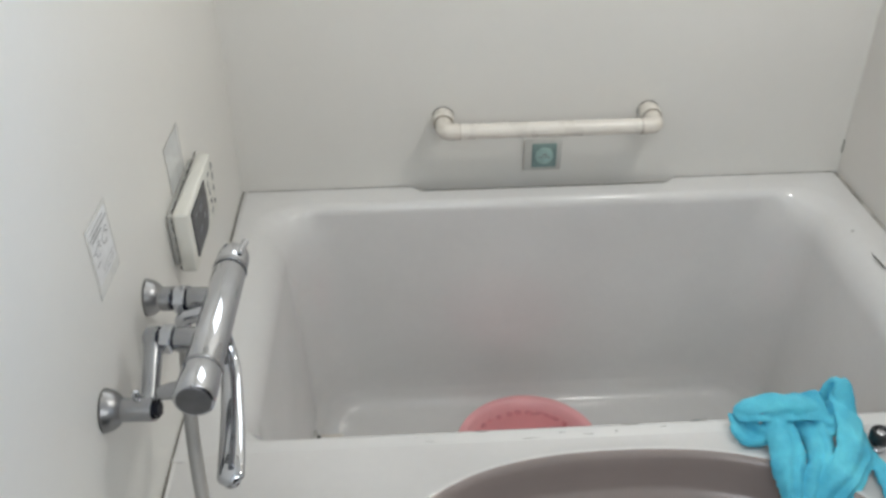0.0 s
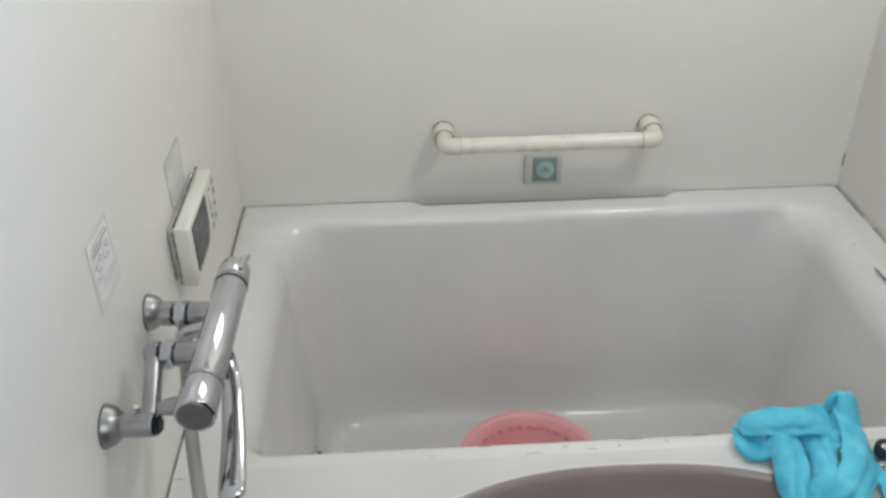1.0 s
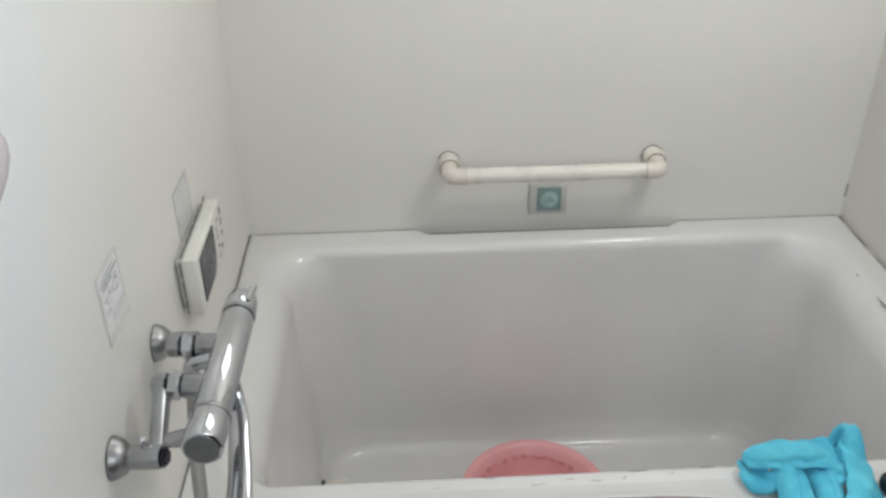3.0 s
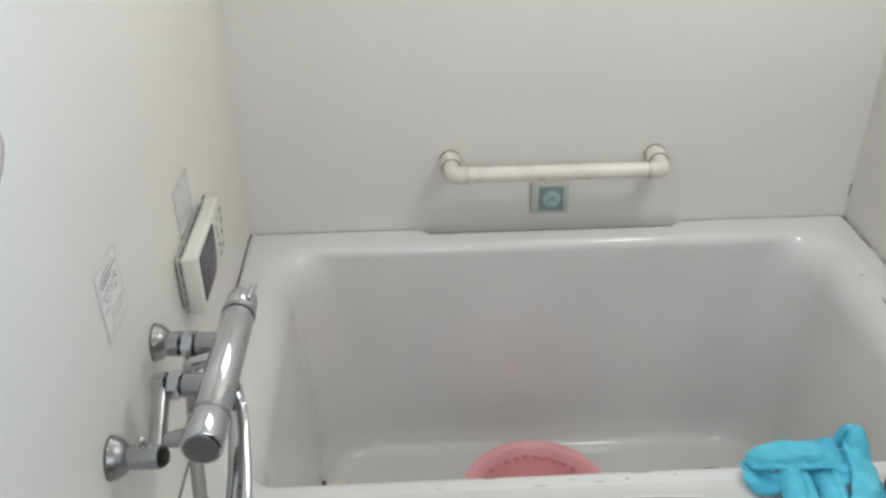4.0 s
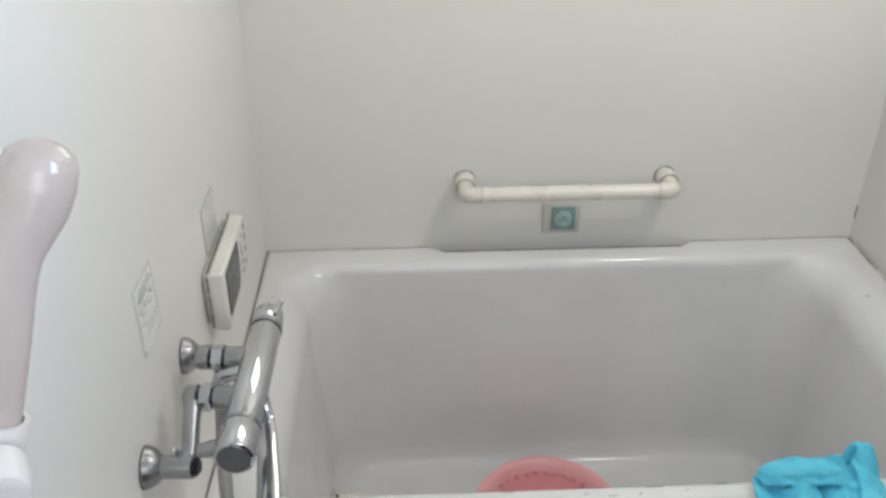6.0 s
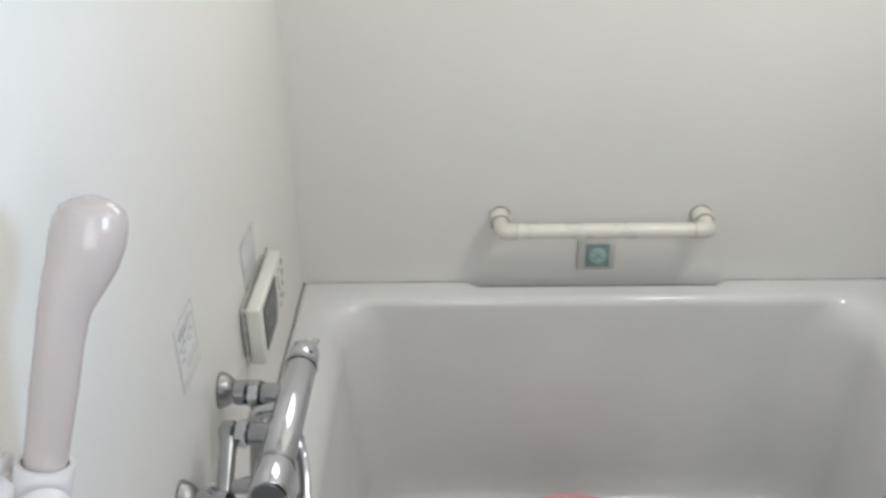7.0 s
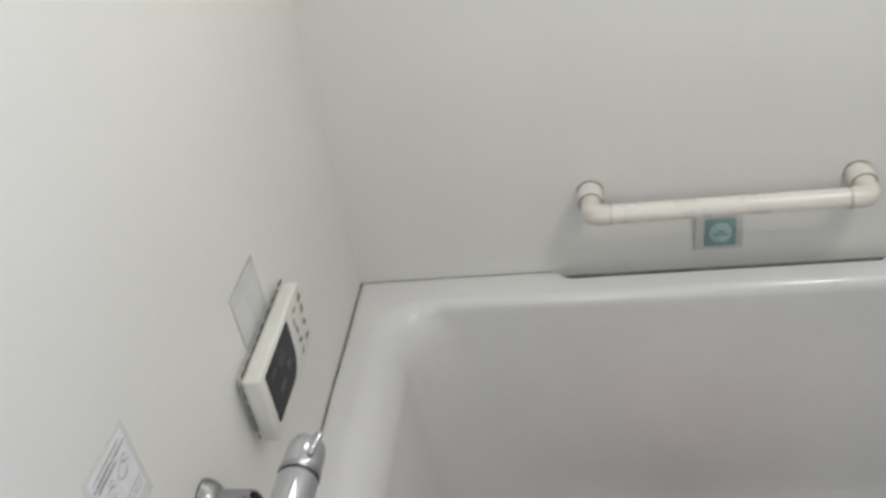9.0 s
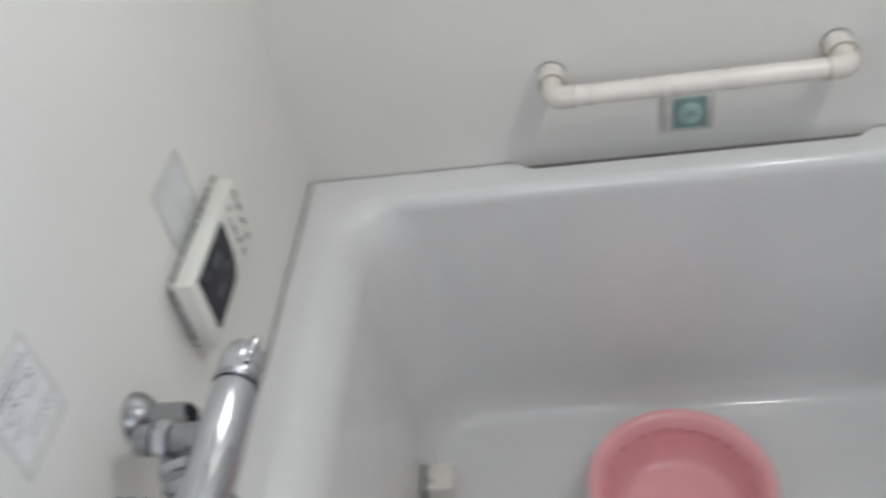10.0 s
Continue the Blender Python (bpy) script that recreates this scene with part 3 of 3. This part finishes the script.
    for _ in range(bars):
        h, w = rnd.uniform(0.0010, 0.0020), rnd.uniform(0.003, 0.013)
        y, z = rnd.uniform(y0 + 0.008, y1 - 0.008 - w), rnd.uniform(z0 + 0.010, z1 - 0.016)
        part("print_bar", box(0.0005, y, z, 0.0011, y + w, z + h), bar_mat, f, "faded grey print", smooth=False)
    return f


# white instruction label: two rows of heading, two small line drawings and captions, worn past reading
label = base("instruction_label", "worn white instruction label with faded grey print on the wall", "sticker")
LY0, LY1, LZ0, LZ1 = -0.758, -0.690, 0.930, 1.010
part("film", box(0.0002, LY0, LZ0, 0.0008, LY1, LZ1, 0.0002, 1), FILM_GREY, label, "clear film")
part("white_sheet", box(0.0004, LY0 + 0.004, LZ0 + 0.012, 0.0010, LY1 - 0.004, LZ1 - 0.004, 0.0002, 1), WHITE, label, "white printed sheet")
for b in ((LY0 - 0.001, LZ0, LY0, LZ1), (LY1, LZ0, LY1 + 0.001, LZ1), (LY0 - 0.001, LZ0 - 0.001, LY1 + 0.001, LZ0), (LY0 - 0.001, LZ1, LY1 + 0.001, LZ1 + 0.001)):
    part("film_edge", box(0.0002, b[0], b[1], 0.0007, b[2], b[3]), LABEL_EDGE, label, "thin grimy edge", smooth=False)
rnd = random.Random(3)


def print_row(z, h, y_from, y_to, least, most, gap, mat):
    y = y_from
    while y < y_to:
        w = rnd.uniform(least, most)
        part("print_bar", box(0.0007, y, z, 0.00125, min(y + w, y_to), z + h * rnd.uniform(0.7, 1.0)), mat, label, "faded print", smooth=False)
        y += w + gap


print_row(LZ1 - 0.0100, 0.0022, LY0 + 0.008, LY1 - 0.012, 0.0015, 0.0040, 0.0012, PRINT)
print_row(LZ1 - 0.0160, 0.0030, LY0 + 0.006, LY1 - 0.006, 0.0020, 0.0050, 0.0012, HEADING)
print_row(LZ1 - 0.0210, 0.0028, LY0 + 0.010, LY1 - 0.026, 0.0020, 0.0050, 0.0010, HEADING)
print_row(LZ1 - 0.0320, 0.0022, LY0 + 0.006, LY0 + 0.014, 0.0015, 0.0030, 0.0010, HEADING)
for z in (LZ0 + 0.0160, LZ0 + 0.0200, LZ0 + 0.0245):
    print_row(z, 0.0014, LY0 + 0.022, LY1 - 0.008, 0.0020, 0.0080, 0.0020, PRINT)
print_row(LZ0 + 0.0330, 0.0020, LY0 + 0.008, LY0 + 0.020, 0.0020, 0.0050, 0.0015, PRINT)
for cy, cz, r in ((LY0 + 0.021, LZ0 + 0.046, 0.0080), (LY0 + 0.046, LZ0 + 0.048, 0.0090)):
    for k, (dy, dz, f) in enumerate(((0, 0, 1.0), (0.006, 0.006, 0.42))):
        pts = [(0.0010, cy + dy + r * f * math.cos(a) * rnd.uniform(0.85, 1.1), cz + dz + r * f * 0.75 * math.sin(a) * rnd.uniform(0.85, 1.1)) for a in (radians(q) for q in range(0, 330, 22))]
        part("drawing", tube(pts, 0.0006, 6), PRINT if k == 0 else HEADING, label, "faded line drawing")
film("clear_sticker", -0.452, -0.372, 0.874, 0.942, FILM, "pale grey film stuck to the wall above the controller", 0, 4, PRINT, BORDER)

# ---- mixer tap ----
mixer = base("mixer_tap", "chrome thermostatic bath mixer tap on the wall", "mixer tap")
MX, MZ = 0.1015, 0.874
YA, YB, FLZ = -0.632, -0.823, 0.839
AXIS = Vector((0.0035, 0.256, 0.0)).normalized()


def along(y, side=0.0, up=0.0):
    """A point of the mixer's axis at y, moved sideways and up."""
    return Vector((MX + (y + 0.73) * 0.0137 + side, y, MZ + up))


def turned(name, y, profile, mat, label="", seg=40, up=0.0):
    ob = part(name, lathe(profile, (0, 0, 0), AXIS, seg), mat, mixer, label)
    ob.location = along(y, 0, up)
    return ob


turned("body", -0.806, [(0, 0.0185), (0.002, 0.0192), (0.165, 0.0192), (0.168, 0.0185)], CHROME)
turned("temperature_handle", -0.853, [(0, 0.0188), (0.0012, 0.0203), (0.004, 0.0207), (0.040, 0.0207), (0.0425, 0.0200)], CHROME, "chrome round temperature handle")
turned("end_disc", -0.8540, [(0, 0.0168), (0.0006, 0.0174), (0.003, 0.0174)], DULL, "flat dull grey end disc")
turned("seam_ring", -0.8105, [(0, 0.0208), (0.0015, 0.0212), (0.0035, 0.0212), (0.005, 0.0205)], SATIN)
turned("groove", -0.6385, [(0, 0.0182), (0.0030, 0.0182)], SCREEN, "dark groove")
turned("collar", -0.6355, [(0, 0.0190), (0.001, 0.0199), (0.006, 0.0199), (0.007, 0.0188)], SATIN, "satin collar")
fl = turned("flow_handle", -0.6285, [(0, 0.0180), (0.002, 0.0190), (0.022, 0.0186), (0.030, 0.0172), (0.034, 0.0145)], CHROME, "chrome flow handle with a lever")
lv = spline([along(-0.6215, 0.0110, 0.0150), along(-0.616, 0.0125, 0.0178), along(-0.608, 0.0150, 0.0195), along(-0.600, 0.0175, 0.0215)], 5)
part("lever", tube(lv, [0.0040] + [0.0046] * (len(lv) - 3) + [0.0040, 0.0020], 16, flat=0.85, up=(-0.5, 0.2, 0.8)), CHROME, fl).location = -fl.location
for y in (YA, YB):
    part("wall_flange", lathe([(0, 0.0222), (0.0016, 0.0226), (0.0030, 0.0218), (0.0075, 0.0205), (0.0125, 0.0170), (0.0165, 0.0125), (0.018, 0.0100), (0.021, 0.0094)], (0.0010, y, FLZ), (1, y, FLZ), 36), FLANGE, mixer, "domed metal wall flange")
    part("flange_gap", lathe([(0, 0.0226), (0.0007, 0.0226)], (0.0002, y, FLZ), (1, y, FLZ), 30), GRIME_AND_GAPS, mixer, "dark gap behind the flange")
# each union is cranked: a stub out of the flange, an arm along the wall, a nut and a sleeve into the body
for y, arm, nut_y, end in ((YA, -0.684, -0.686, SATIN), (YB, -0.752, -0.758, SCREEN)):
    out, inn = Vector((0.046, y - 0.004, FLZ + 0.003)), Vector((0.040, arm, MZ - 0.001))
    part("stub", lathe([(0, 0.0098), (0.002, 0.0122), (0.032, 0.0125), (0.0345, 0.0118)], (0.018, y, FLZ), out + (out - Vector((0.018, y, FLZ))), 24), SATIN, mixer)
    part("stub_bolt", lathe([(0, 0.0100), (0.0035, 0.0100), (0.0045, 0.0085)], (0.0525, y - 0.0048, FLZ + 0.0036), (1, y - 0.14, FLZ + 0.10), 6), SCREEN, mixer, "dark hexagonal end")
    part("arm", tube([out, out.lerp(inn, 0.3), out.lerp(inn, 0.7), inn], [0.0100, 0.0092, 0.0092, 0.0110], 20), SATIN, mixer, "cranked satin arm")
    d = Vector((0.05, nut_y - arm, 0.0)).normalized()
    for nm, a, prof, seg, mt, lb in (("elbow_end", -0.009, [(0, 0.0095), (0.003, 0.0128), (0.014, 0.0132), (0.015, 0.0120)], 24, SATIN, ""),
                                     ("nut_gap", 0.006, [(0, 0.0122), (0.003, 0.0122)], 20, SCREEN, "dark gap beside the nut"),
                                     ("union_nut", 0.009, [(0, 0.0140), (0.0015, 0.0158), (0.0115, 0.0158), (0.013, 0.0140)], 6, CHROME, "hexagonal nut"),
                                     ("nut_gap", 0.022, [(0, 0.0122), (0.003, 0.0122)], 20, SCREEN, "dark gap beside the nut"),
                                     ("sleeve", 0.025, [(0, 0.0130), (0.001, 0.0136), (0.030, 0.0136)], 24, SATIN, "")):
        part(nm, lathe(prof, inn + d * a, inn + d * (a + 1), seg), mt, mixer, lb)
part("stop_screw", lathe([(0, 0.004), (0.010, 0.004), (0.012, 0.003)], (0.034, YB + 0.002, FLZ + 0.010), (0.034, YB + 0.002, 1), 12), CHROME, mixer)
part("tab", tube([along(-0.826, -0.012, -0.006), along(-0.826, -0.030, -0.010), along(-0.826, -0.041, -0.012)], [0.0088, 0.0088, 0.0070], 16), SATIN, mixer, "stop tab of the handle")
part("hose_elbow", tube(bend([along(-0.704, -0.008, -0.004), (0.058, -0.702, MZ - 0.014), (0.056, -0.704, 0.822)], 0.012, 8), 0.0092, 20), CHROME, mixer, "chrome hose elbow")
part("hose_nut", lathe([(0, 0.0112), (0.016, 0.0112), (0.020, 0.010)], (0.056, -0.704, 0.838), (0.056, -0.704, 0.0), 6), SATIN, mixer)
# the spout swivels towards the room: a round neck that turns into a flat trough with raised edges
sp = spline([along(-0.722, 0.002, -0.014), along(-0.724, 0.005, -0.040), along(-0.748, 0.011, -0.058), along(-0.815, 0.022, -0.066), along(-0.872, 0.029, -0.071), along(-0.893, 0.031, -0.076)], 7)
part("spout", tube(sp, [0.0085 + 0.0058 * min(1, i / 26) if i < len(sp) - 5 else (0.0145, 0.0138, 0.0122, 0.0094, 0.0040)[i - len(sp) + 5] for i in range(len(sp))], 28, flat=0.50, up=(0, 1, 0)), CHROME, mixer, "chrome swivel spout")
part("outlet", lathe([(0, 0.0085), (0.016, 0.0085)], along(-0.876, 0.028, -0.074), along(-0.876, 0.028, -1), 18), SATIN, mixer)

# ---- hand shower ----
hs = base("shower_set", "pinkish white hand shower in a holder on the wall", "hand shower")
B0 = Vector((0.0275, -1.100, 1.126))
UP = Vector((0.034, 0.046, 0.155)).normalized()
FACE = Vector((0.25, 0.95, -0.1))
FACE = (FACE - UP * FACE.dot(UP)).normalized()
stem = [(-0.0324, 0, 0.01096), (0, 0, 0.01256), (0.03127, 0, 0.01336), (0.06253, 0, 0.01415), (0.0938, 0, 0.01416), (0.1146, 0.000648, 0.0153), (0.1302, 0.003456, 0.01835), (0.1439, 0.00671, 0.0210), (0.1563, 0.008208, 0.0222), (0.1668, 0.008856, 0.0215), (0.1751, 0.008856, 0.01884), (0.1803, 0.008856, 0.01235), (0.183, 0.008856, 0.00419)]
pts = [B0 + UP * s + FACE * f + Vector((f * 0.55, 0, 0)) for s, f, r in stem]
part("handle", tube(spline(pts, 5), [a for i in range(len(stem) - 1) for a in [stem[i][2] + (stem[i + 1][2] - stem[i][2]) * k / 5 for k in range(5)]] + [stem[-1][2]], 32), SHOWER, hs)
hc = B0 + UP * 0.153 + FACE * 0.008 + Vector((0.0045, 0, 0))
part("spray_face", lathe([(0, 0.012), (0.010, 0.0150), (0.016, 0.0150), (0.018, 0.013)], hc, hc + FACE, 28), HOLDER, hs, "white spray face")

holder = base("shower_holder", "white plastic shower holder on the wall", "shower holder")
hb = B0 + UP * 0.004
SIDE = UP.cross(FACE).normalized()
cup = bmesh.new()
rs = []
for s, r in ((-0.012, 0.0137), (-0.012, 0.0172), (0.004, 0.0184), (0.010, 0.0178), (0.010, 0.0143), (-0.012, 0.0137)):
    rs.append([cup.verts.new(hb + UP * s + (SIDE * math.cos(radians(a)) + FACE * math.sin(radians(a))) * r) for a in range(0, 360, 12)])
for A, Bq in zip(rs, rs[1:]):
    for k in range(30):
        cup.faces.new((A[k], A[(k + 1) % 30], Bq[(k + 1) % 30], Bq[k]))
part("cup", cup, HOLDER, holder)
part("arm", tube([(0.003, hb.y - 0.006, hb.z - 0.010), (0.008, hb.y - 0.004, hb.z - 0.008), tuple(hb + Vector((-0.015, 0, -0.002)))], [0.017, 0.015, 0.013], 20), HOLDER, holder)
part("wall_plate", lathe([(0, 0.028), (0.004, 0.028), (0.006, 0.024)], (0.0005, hb.y - 0.006, hb.z - 0.012), (1, hb.y - 0.006, hb.z - 0.012), 32), HOLDER, holder)
part("knob", lathe([(0, 0.017), (0.020, 0.0185), (0.026, 0.0165), (0.028, 0.012)], hb + Vector((0.006, -0.022, -0.006)), hb + Vector((0.4, -0.9, -0.1)), 28), HOLDER, holder, "round white clamp knob")

hose = spline([B0 + UP * (-0.028), B0 + UP * (-0.06), (0.026, -1.130, 1.00), (0.030, -1.14, 0.85), (0.060, -1.12, 0.70), (0.095, -1.02, 0.636), (0.108, -0.93, 0.630), (0.092, -0.862, 0.650), (0.073, -0.812, 0.700), (0.062, -0.760, 0.765), (0.056, -0.704, 0.822)], 14)
ho = base("shower_hose", "grey ribbed plastic shower hose hanging from the mixer", "shower hose")
bm = bmesh.new()
dense = []
for a, b in zip(hose, hose[1:]):
    n = max(2, int((b - a).length / 0.0018))
    dense += [a.lerp(b, k / n) for k in range(n)]
dense.append(hose[-1])
part("hose", tube(dense, [0.0076 + (0.0006 if i % 2 else -0.0002) for i in range(len(dense))], 14, bm), HOSE, ho, angle=70)
part("ferrule", tube([B0 + UP * (-0.026), B0 + UP * (-0.052)], [0.0105, 0.0095], 18), CHROME, ho, "chrome ferrule")

# ---- turquoise cloth ----
cl = bmesh.new()


def rag_roll(pts, radii, flat=0.8, wob=0.0035, seed=0.0, up=(0, 0, 1), seg=26, n=9):
    """A soft wad of cloth along a curve, its outline creased lengthwise."""
    P = spline(pts, n)
    R = []
    for i in range(len(P)):
        q = i / (len(P) - 1) * (len(radii) - 1)
        k = min(int(q), len(radii) - 2)
        R.append(radii[k] + (radii[k + 1] - radii[k]) * (q - k))
    made = len(cl.verts)
    tube(P, R, seg, cl, flat=flat, up=up)
    cl.verts.ensure_lookup_table()
    for v in cl.verts[made:]:
        v.co += Vector((noise.noise(v.co * 38 + Vector((seed, 0, 0))), noise.noise(v.co * 38 + Vector((0, seed, 5))), noise.noise(v.co * 30 + Vector((0, 3, seed))))) * wob


def swath(left, right, arch, thick=0.003, folds=(), nu=46, n=14, sag=0.0):
    """A band of cloth between two rails, arched across, with creases (place, depth, width, slant)."""
    A, B = spline(left, n), spline(right, n)
    m = min(len(A), len(B))
    top, low = [], []
    for i in range(m):
        v = i / (m - 1)
        a, b = A[i], B[i]
        across = (b - a)
        t = (A[min(i + 1, m - 1)] + B[min(i + 1, m - 1)] - A[max(i - 1, 0)] - B[max(i - 1, 0)]).normalized()
        nrm = across.cross(t).normalized()
        if nrm.z < 0:
            nrm = -nrm
        r1, r2 = [], []
        for k in range(nu + 1):
            u = k / nu
            h = arch * math.sin(math.pi * u) ** 0.7 * (1 - sag * v)
            for c, d, w, sl in folds:
                x = (u - c - sl * (v - 0.5)) / w
                h -= d * math.exp(-abs(x) ** 1.4) * min(1.0, 4 * v + 0.3)
                h += 0.45 * d * math.exp(-abs(x - 1.9) ** 1.6)
            p = a + across * u + nrm * h
            p += nrm * 0.0016 * noise.noise(p * 60) + nrm * 0.0006 * noise.noise(p * 150)
            r1.append(cl.verts.new(p + nrm * thick))
            r2.append(cl.verts.new(p - nrm * thick))
        top.append(r1)
        low.append(r2)
    for i in range(m - 1):
        for k in range(nu):
            cl.faces.new((top[i][k], top[i][k + 1], top[i + 1][k + 1], top[i + 1][k]))
            cl.faces.new((low[i][k], low[i + 1][k], low[i + 1][k + 1], low[i][k + 1]))
        cl.faces.new((top[i][0], top[i + 1][0], low[i + 1][0], low[i][0]))
        cl.faces.new((top[i][nu], low[i][nu], low[i + 1][nu], top[i + 1][nu]))
    for k in range(nu):
        cl.faces.new((top[0][k], low[0][k], low[0][k + 1], top[0][k + 1]))
        cl.faces.new((top[m - 1][k], top[m - 1][k + 1], low[m - 1][k + 1], low[m - 1][k]))


# the long folded bundle on the rim with a sharp lower edge, and the pocket below its open end
rag_roll([(0.727, -0.674, 0.645), (0.744, -0.674, 0.654), (0.777, -0.678, 0.661), (0.808, -0.682, 0.661), (0.836, -0.692, 0.654)], [0.003, 0.011, 0.0165, 0.0170, 0.008], 0.92, 0.005, 1.0)
swath([(0.731, -0.666, 0.652), (0.727, -0.676, 0.647), (0.731, -0.688, 0.642)], [(0.838, -0.664, 0.668), (0.840, -0.684, 0.664), (0.842, -0.704, 0.652)], 0.010, 0.0022, ((0.30, 0.004, 0.08, 0.2), (0.68, 0.005, 0.07, -0.2)))
rag_roll([(0.7245, -0.684, 0.634), (0.729, -0.700, 0.630), (0.746, -0.709, 0.629), (0.766, -0.707, 0.631)], [0.004, 0.0065, 0.0075, 0.0065], 1.0, 0.003, 3.0)
swath([(0.722, -0.668, 0.640), (0.725, -0.688, 0.634), (0.734, -0.710, 0.627)], [(0.752, -0.672, 0.636), (0.758, -0.690, 0.640), (0.772, -0.708, 0.636)], 0.002, 0.0022, ((0.5, 0.005, 0.16, 0.2),))
# the drape that hangs towards the bowl, parted by one deep crease
swath([(0.762, -0.664, 0.642), (0.757, -0.728, 0.634), (0.750, -0.762, 0.628), (0.756, -0.790, 0.607), (0.764, -0.812, 0.575)],
      [(0.800, -0.666, 0.644), (0.798, -0.738, 0.637), (0.786, -0.770, 0.629), (0.780, -0.796, 0.605), (0.782, -0.815, 0.575)], 0.014, 0.0022, ((0.62, 0.006, 0.12, -0.4),))
swath([(0.803, -0.666, 0.640), (0.801, -0.742, 0.632), (0.781, -0.772, 0.622), (0.772, -0.800, 0.598), (0.772, -0.820, 0.565)],
      [(0.846, -0.670, 0.644), (0.836, -0.744, 0.640), (0.820, -0.774, 0.628), (0.800, -0.800, 0.600), (0.796, -0.822, 0.565)], 0.012, 0.0022, ((0.62, 0.004, 0.12, 0.3),))
# the broad swath that comes down from the crest and sweeps across
swath([(0.848, -0.672, 0.672), (0.845, -0.704, 0.666), (0.832, -0.742, 0.657), (0.815, -0.768, 0.644), (0.784, -0.792, 0.614), (0.766, -0.818, 0.570)],
      [(0.876, -0.668, 0.640), (0.889, -0.704, 0.630), (0.881, -0.744, 0.629), (0.862, -0.778, 0.624), (0.830, -0.806, 0.602), (0.812, -0.828, 0.563)],
      0.013, 0.0024, ((0.60, 0.0045, 0.11, -0.6), (0.86, 0.003, 0.07, -0.2)), sag=0.25)
# the crest, pinched upright, with a wing behind it
swath([(0.838, -0.662, 0.640), (0.840, -0.661, 0.660), (0.845, -0.661, 0.680), (0.852, -0.663, 0.693)],
      [(0.884, -0.676, 0.640), (0.882, -0.676, 0.660), (0.876, -0.672, 0.680), (0.870, -0.668, 0.691)], 0.010, 0.0032, ((0.30, 0.007, 0.10, 0.1),), sag=0.6)
rag_roll([(0.866, -0.694, 0.645), (0.864, -0.686, 0.664), (0.863, -0.677, 0.681), (0.860, -0.669, 0.694)], [0.016, 0.0150, 0.0125, 0.0070], 0.70, 0.002, 4.0, up=(0.2, 1, 0))
# small folds gathered at its foot
rag_roll([(0.826, -0.682, 0.652), (0.835, -0.700, 0.653), (0.847, -0.706, 0.655)], [0.007, 0.0085, 0.007], 0.8, 0.003, 6.0)
rag_roll([(0.814, -0.715, 0.643), (0.828, -0.720, 0.646), (0.846, -0.716, 0.650)], [0.003, 0.0050, 0.006], 0.8, 0.0015, 7.0)
swath([(0.834, -0.672, 0.652), (0.836, -0.696, 0.648), (0.834, -0.716, 0.642)], [(0.856, -0.676, 0.664), (0.858, -0.698, 0.660), (0.852, -0.716, 0.650)], 0.003, 0.0022, ((0.5, 0.005, 0.15, 0.0),))
# a tail beside the swath that lies on the counter
swath([(0.872, -0.720, 0.630), (0.876, -0.760, 0.629), (0.872, -0.800, 0.628), (0.876, -0.850, 0.628)],
      [(0.887, -0.720, 0.625), (0.895, -0.762, 0.625), (0.897, -0.806, 0.625), (0.903, -0.850, 0.625)], 0.006, 0.0024, ((0.55, 0.003, 0.1, 0.1),))
cloth = thing("cleaning_cloth", cl, CLOTH, "crumpled turquoise cloth draped over the counter edge", "cloth", angle=180)
rm = cloth.modifiers.new("fuse", "REMESH")
rm.mode, rm.voxel_size, rm.use_smooth_shade = "VOXEL", 0.0016, True
sm = cloth.modifiers.new("soften", "SMOOTH")
sm.factor, sm.iterations = 0.5, 3
for size, depth in ((0.022, 0.0035), (0.009, 0.0012)):
    tex = bpy.data.textures.new("crumple", "CLOUDS")
    tex.noise_scale, tex.noise_depth, tex.noise_basis = size, 1, "BLENDER_ORIGINAL"
    dp = cloth.modifiers.new("crumple", "DISPLACE")
    dp.texture, dp.strength, dp.mid_level, dp.texture_coords = tex, depth, 0.5, "LOCAL"

# ---- tap knob beside the cloth ----
knob = base("tap_knob", "small chrome and black tap knob on the counter", "tap knob")
part("stem", lathe([(0, 0.0100), (0.004, 0.0100), (0.006, 0.0080), (0.016, 0.0080)], (0.901, -0.722, CZ), (0.901, -0.722, 1), 20), CHROME, knob)
part("grip", lathe([(0, 0.0090), (0.002, 0.0118), (0.006, 0.0132), (0.012, 0.0134), (0.017, 0.0126), (0.019, 0.0105), (0.0165, 0.0085), (0.016, 0.0060)], (0.901, -0.722, CZ + 0.012), (0.901, -0.722, 1), 32), BLACK, knob, "black grip with a raised edge")
part("cap", lathe([(0, 0.0062), (0.002, 0.0062), (0.003, 0.0050), (0.0034, 0.002)], (0.901, -0.722, CZ + 0.0265), (0.901, -0.722, 1), 24), CHROME, knob, "small chrome cap")

# ---- lamp on the wall above the bathtub end ----
lamp = base("wall_lamp", "oblong white bathroom wall lamp housing", "lamp")
part("housing", box(W - 0.045, LAMP[1] - 0.20, LAMP[2] - 0.02, W - 0.0005, LAMP[1] + 0.20, LAMP[2] + 0.13, 0.008), LAMPGLASS, lamp)
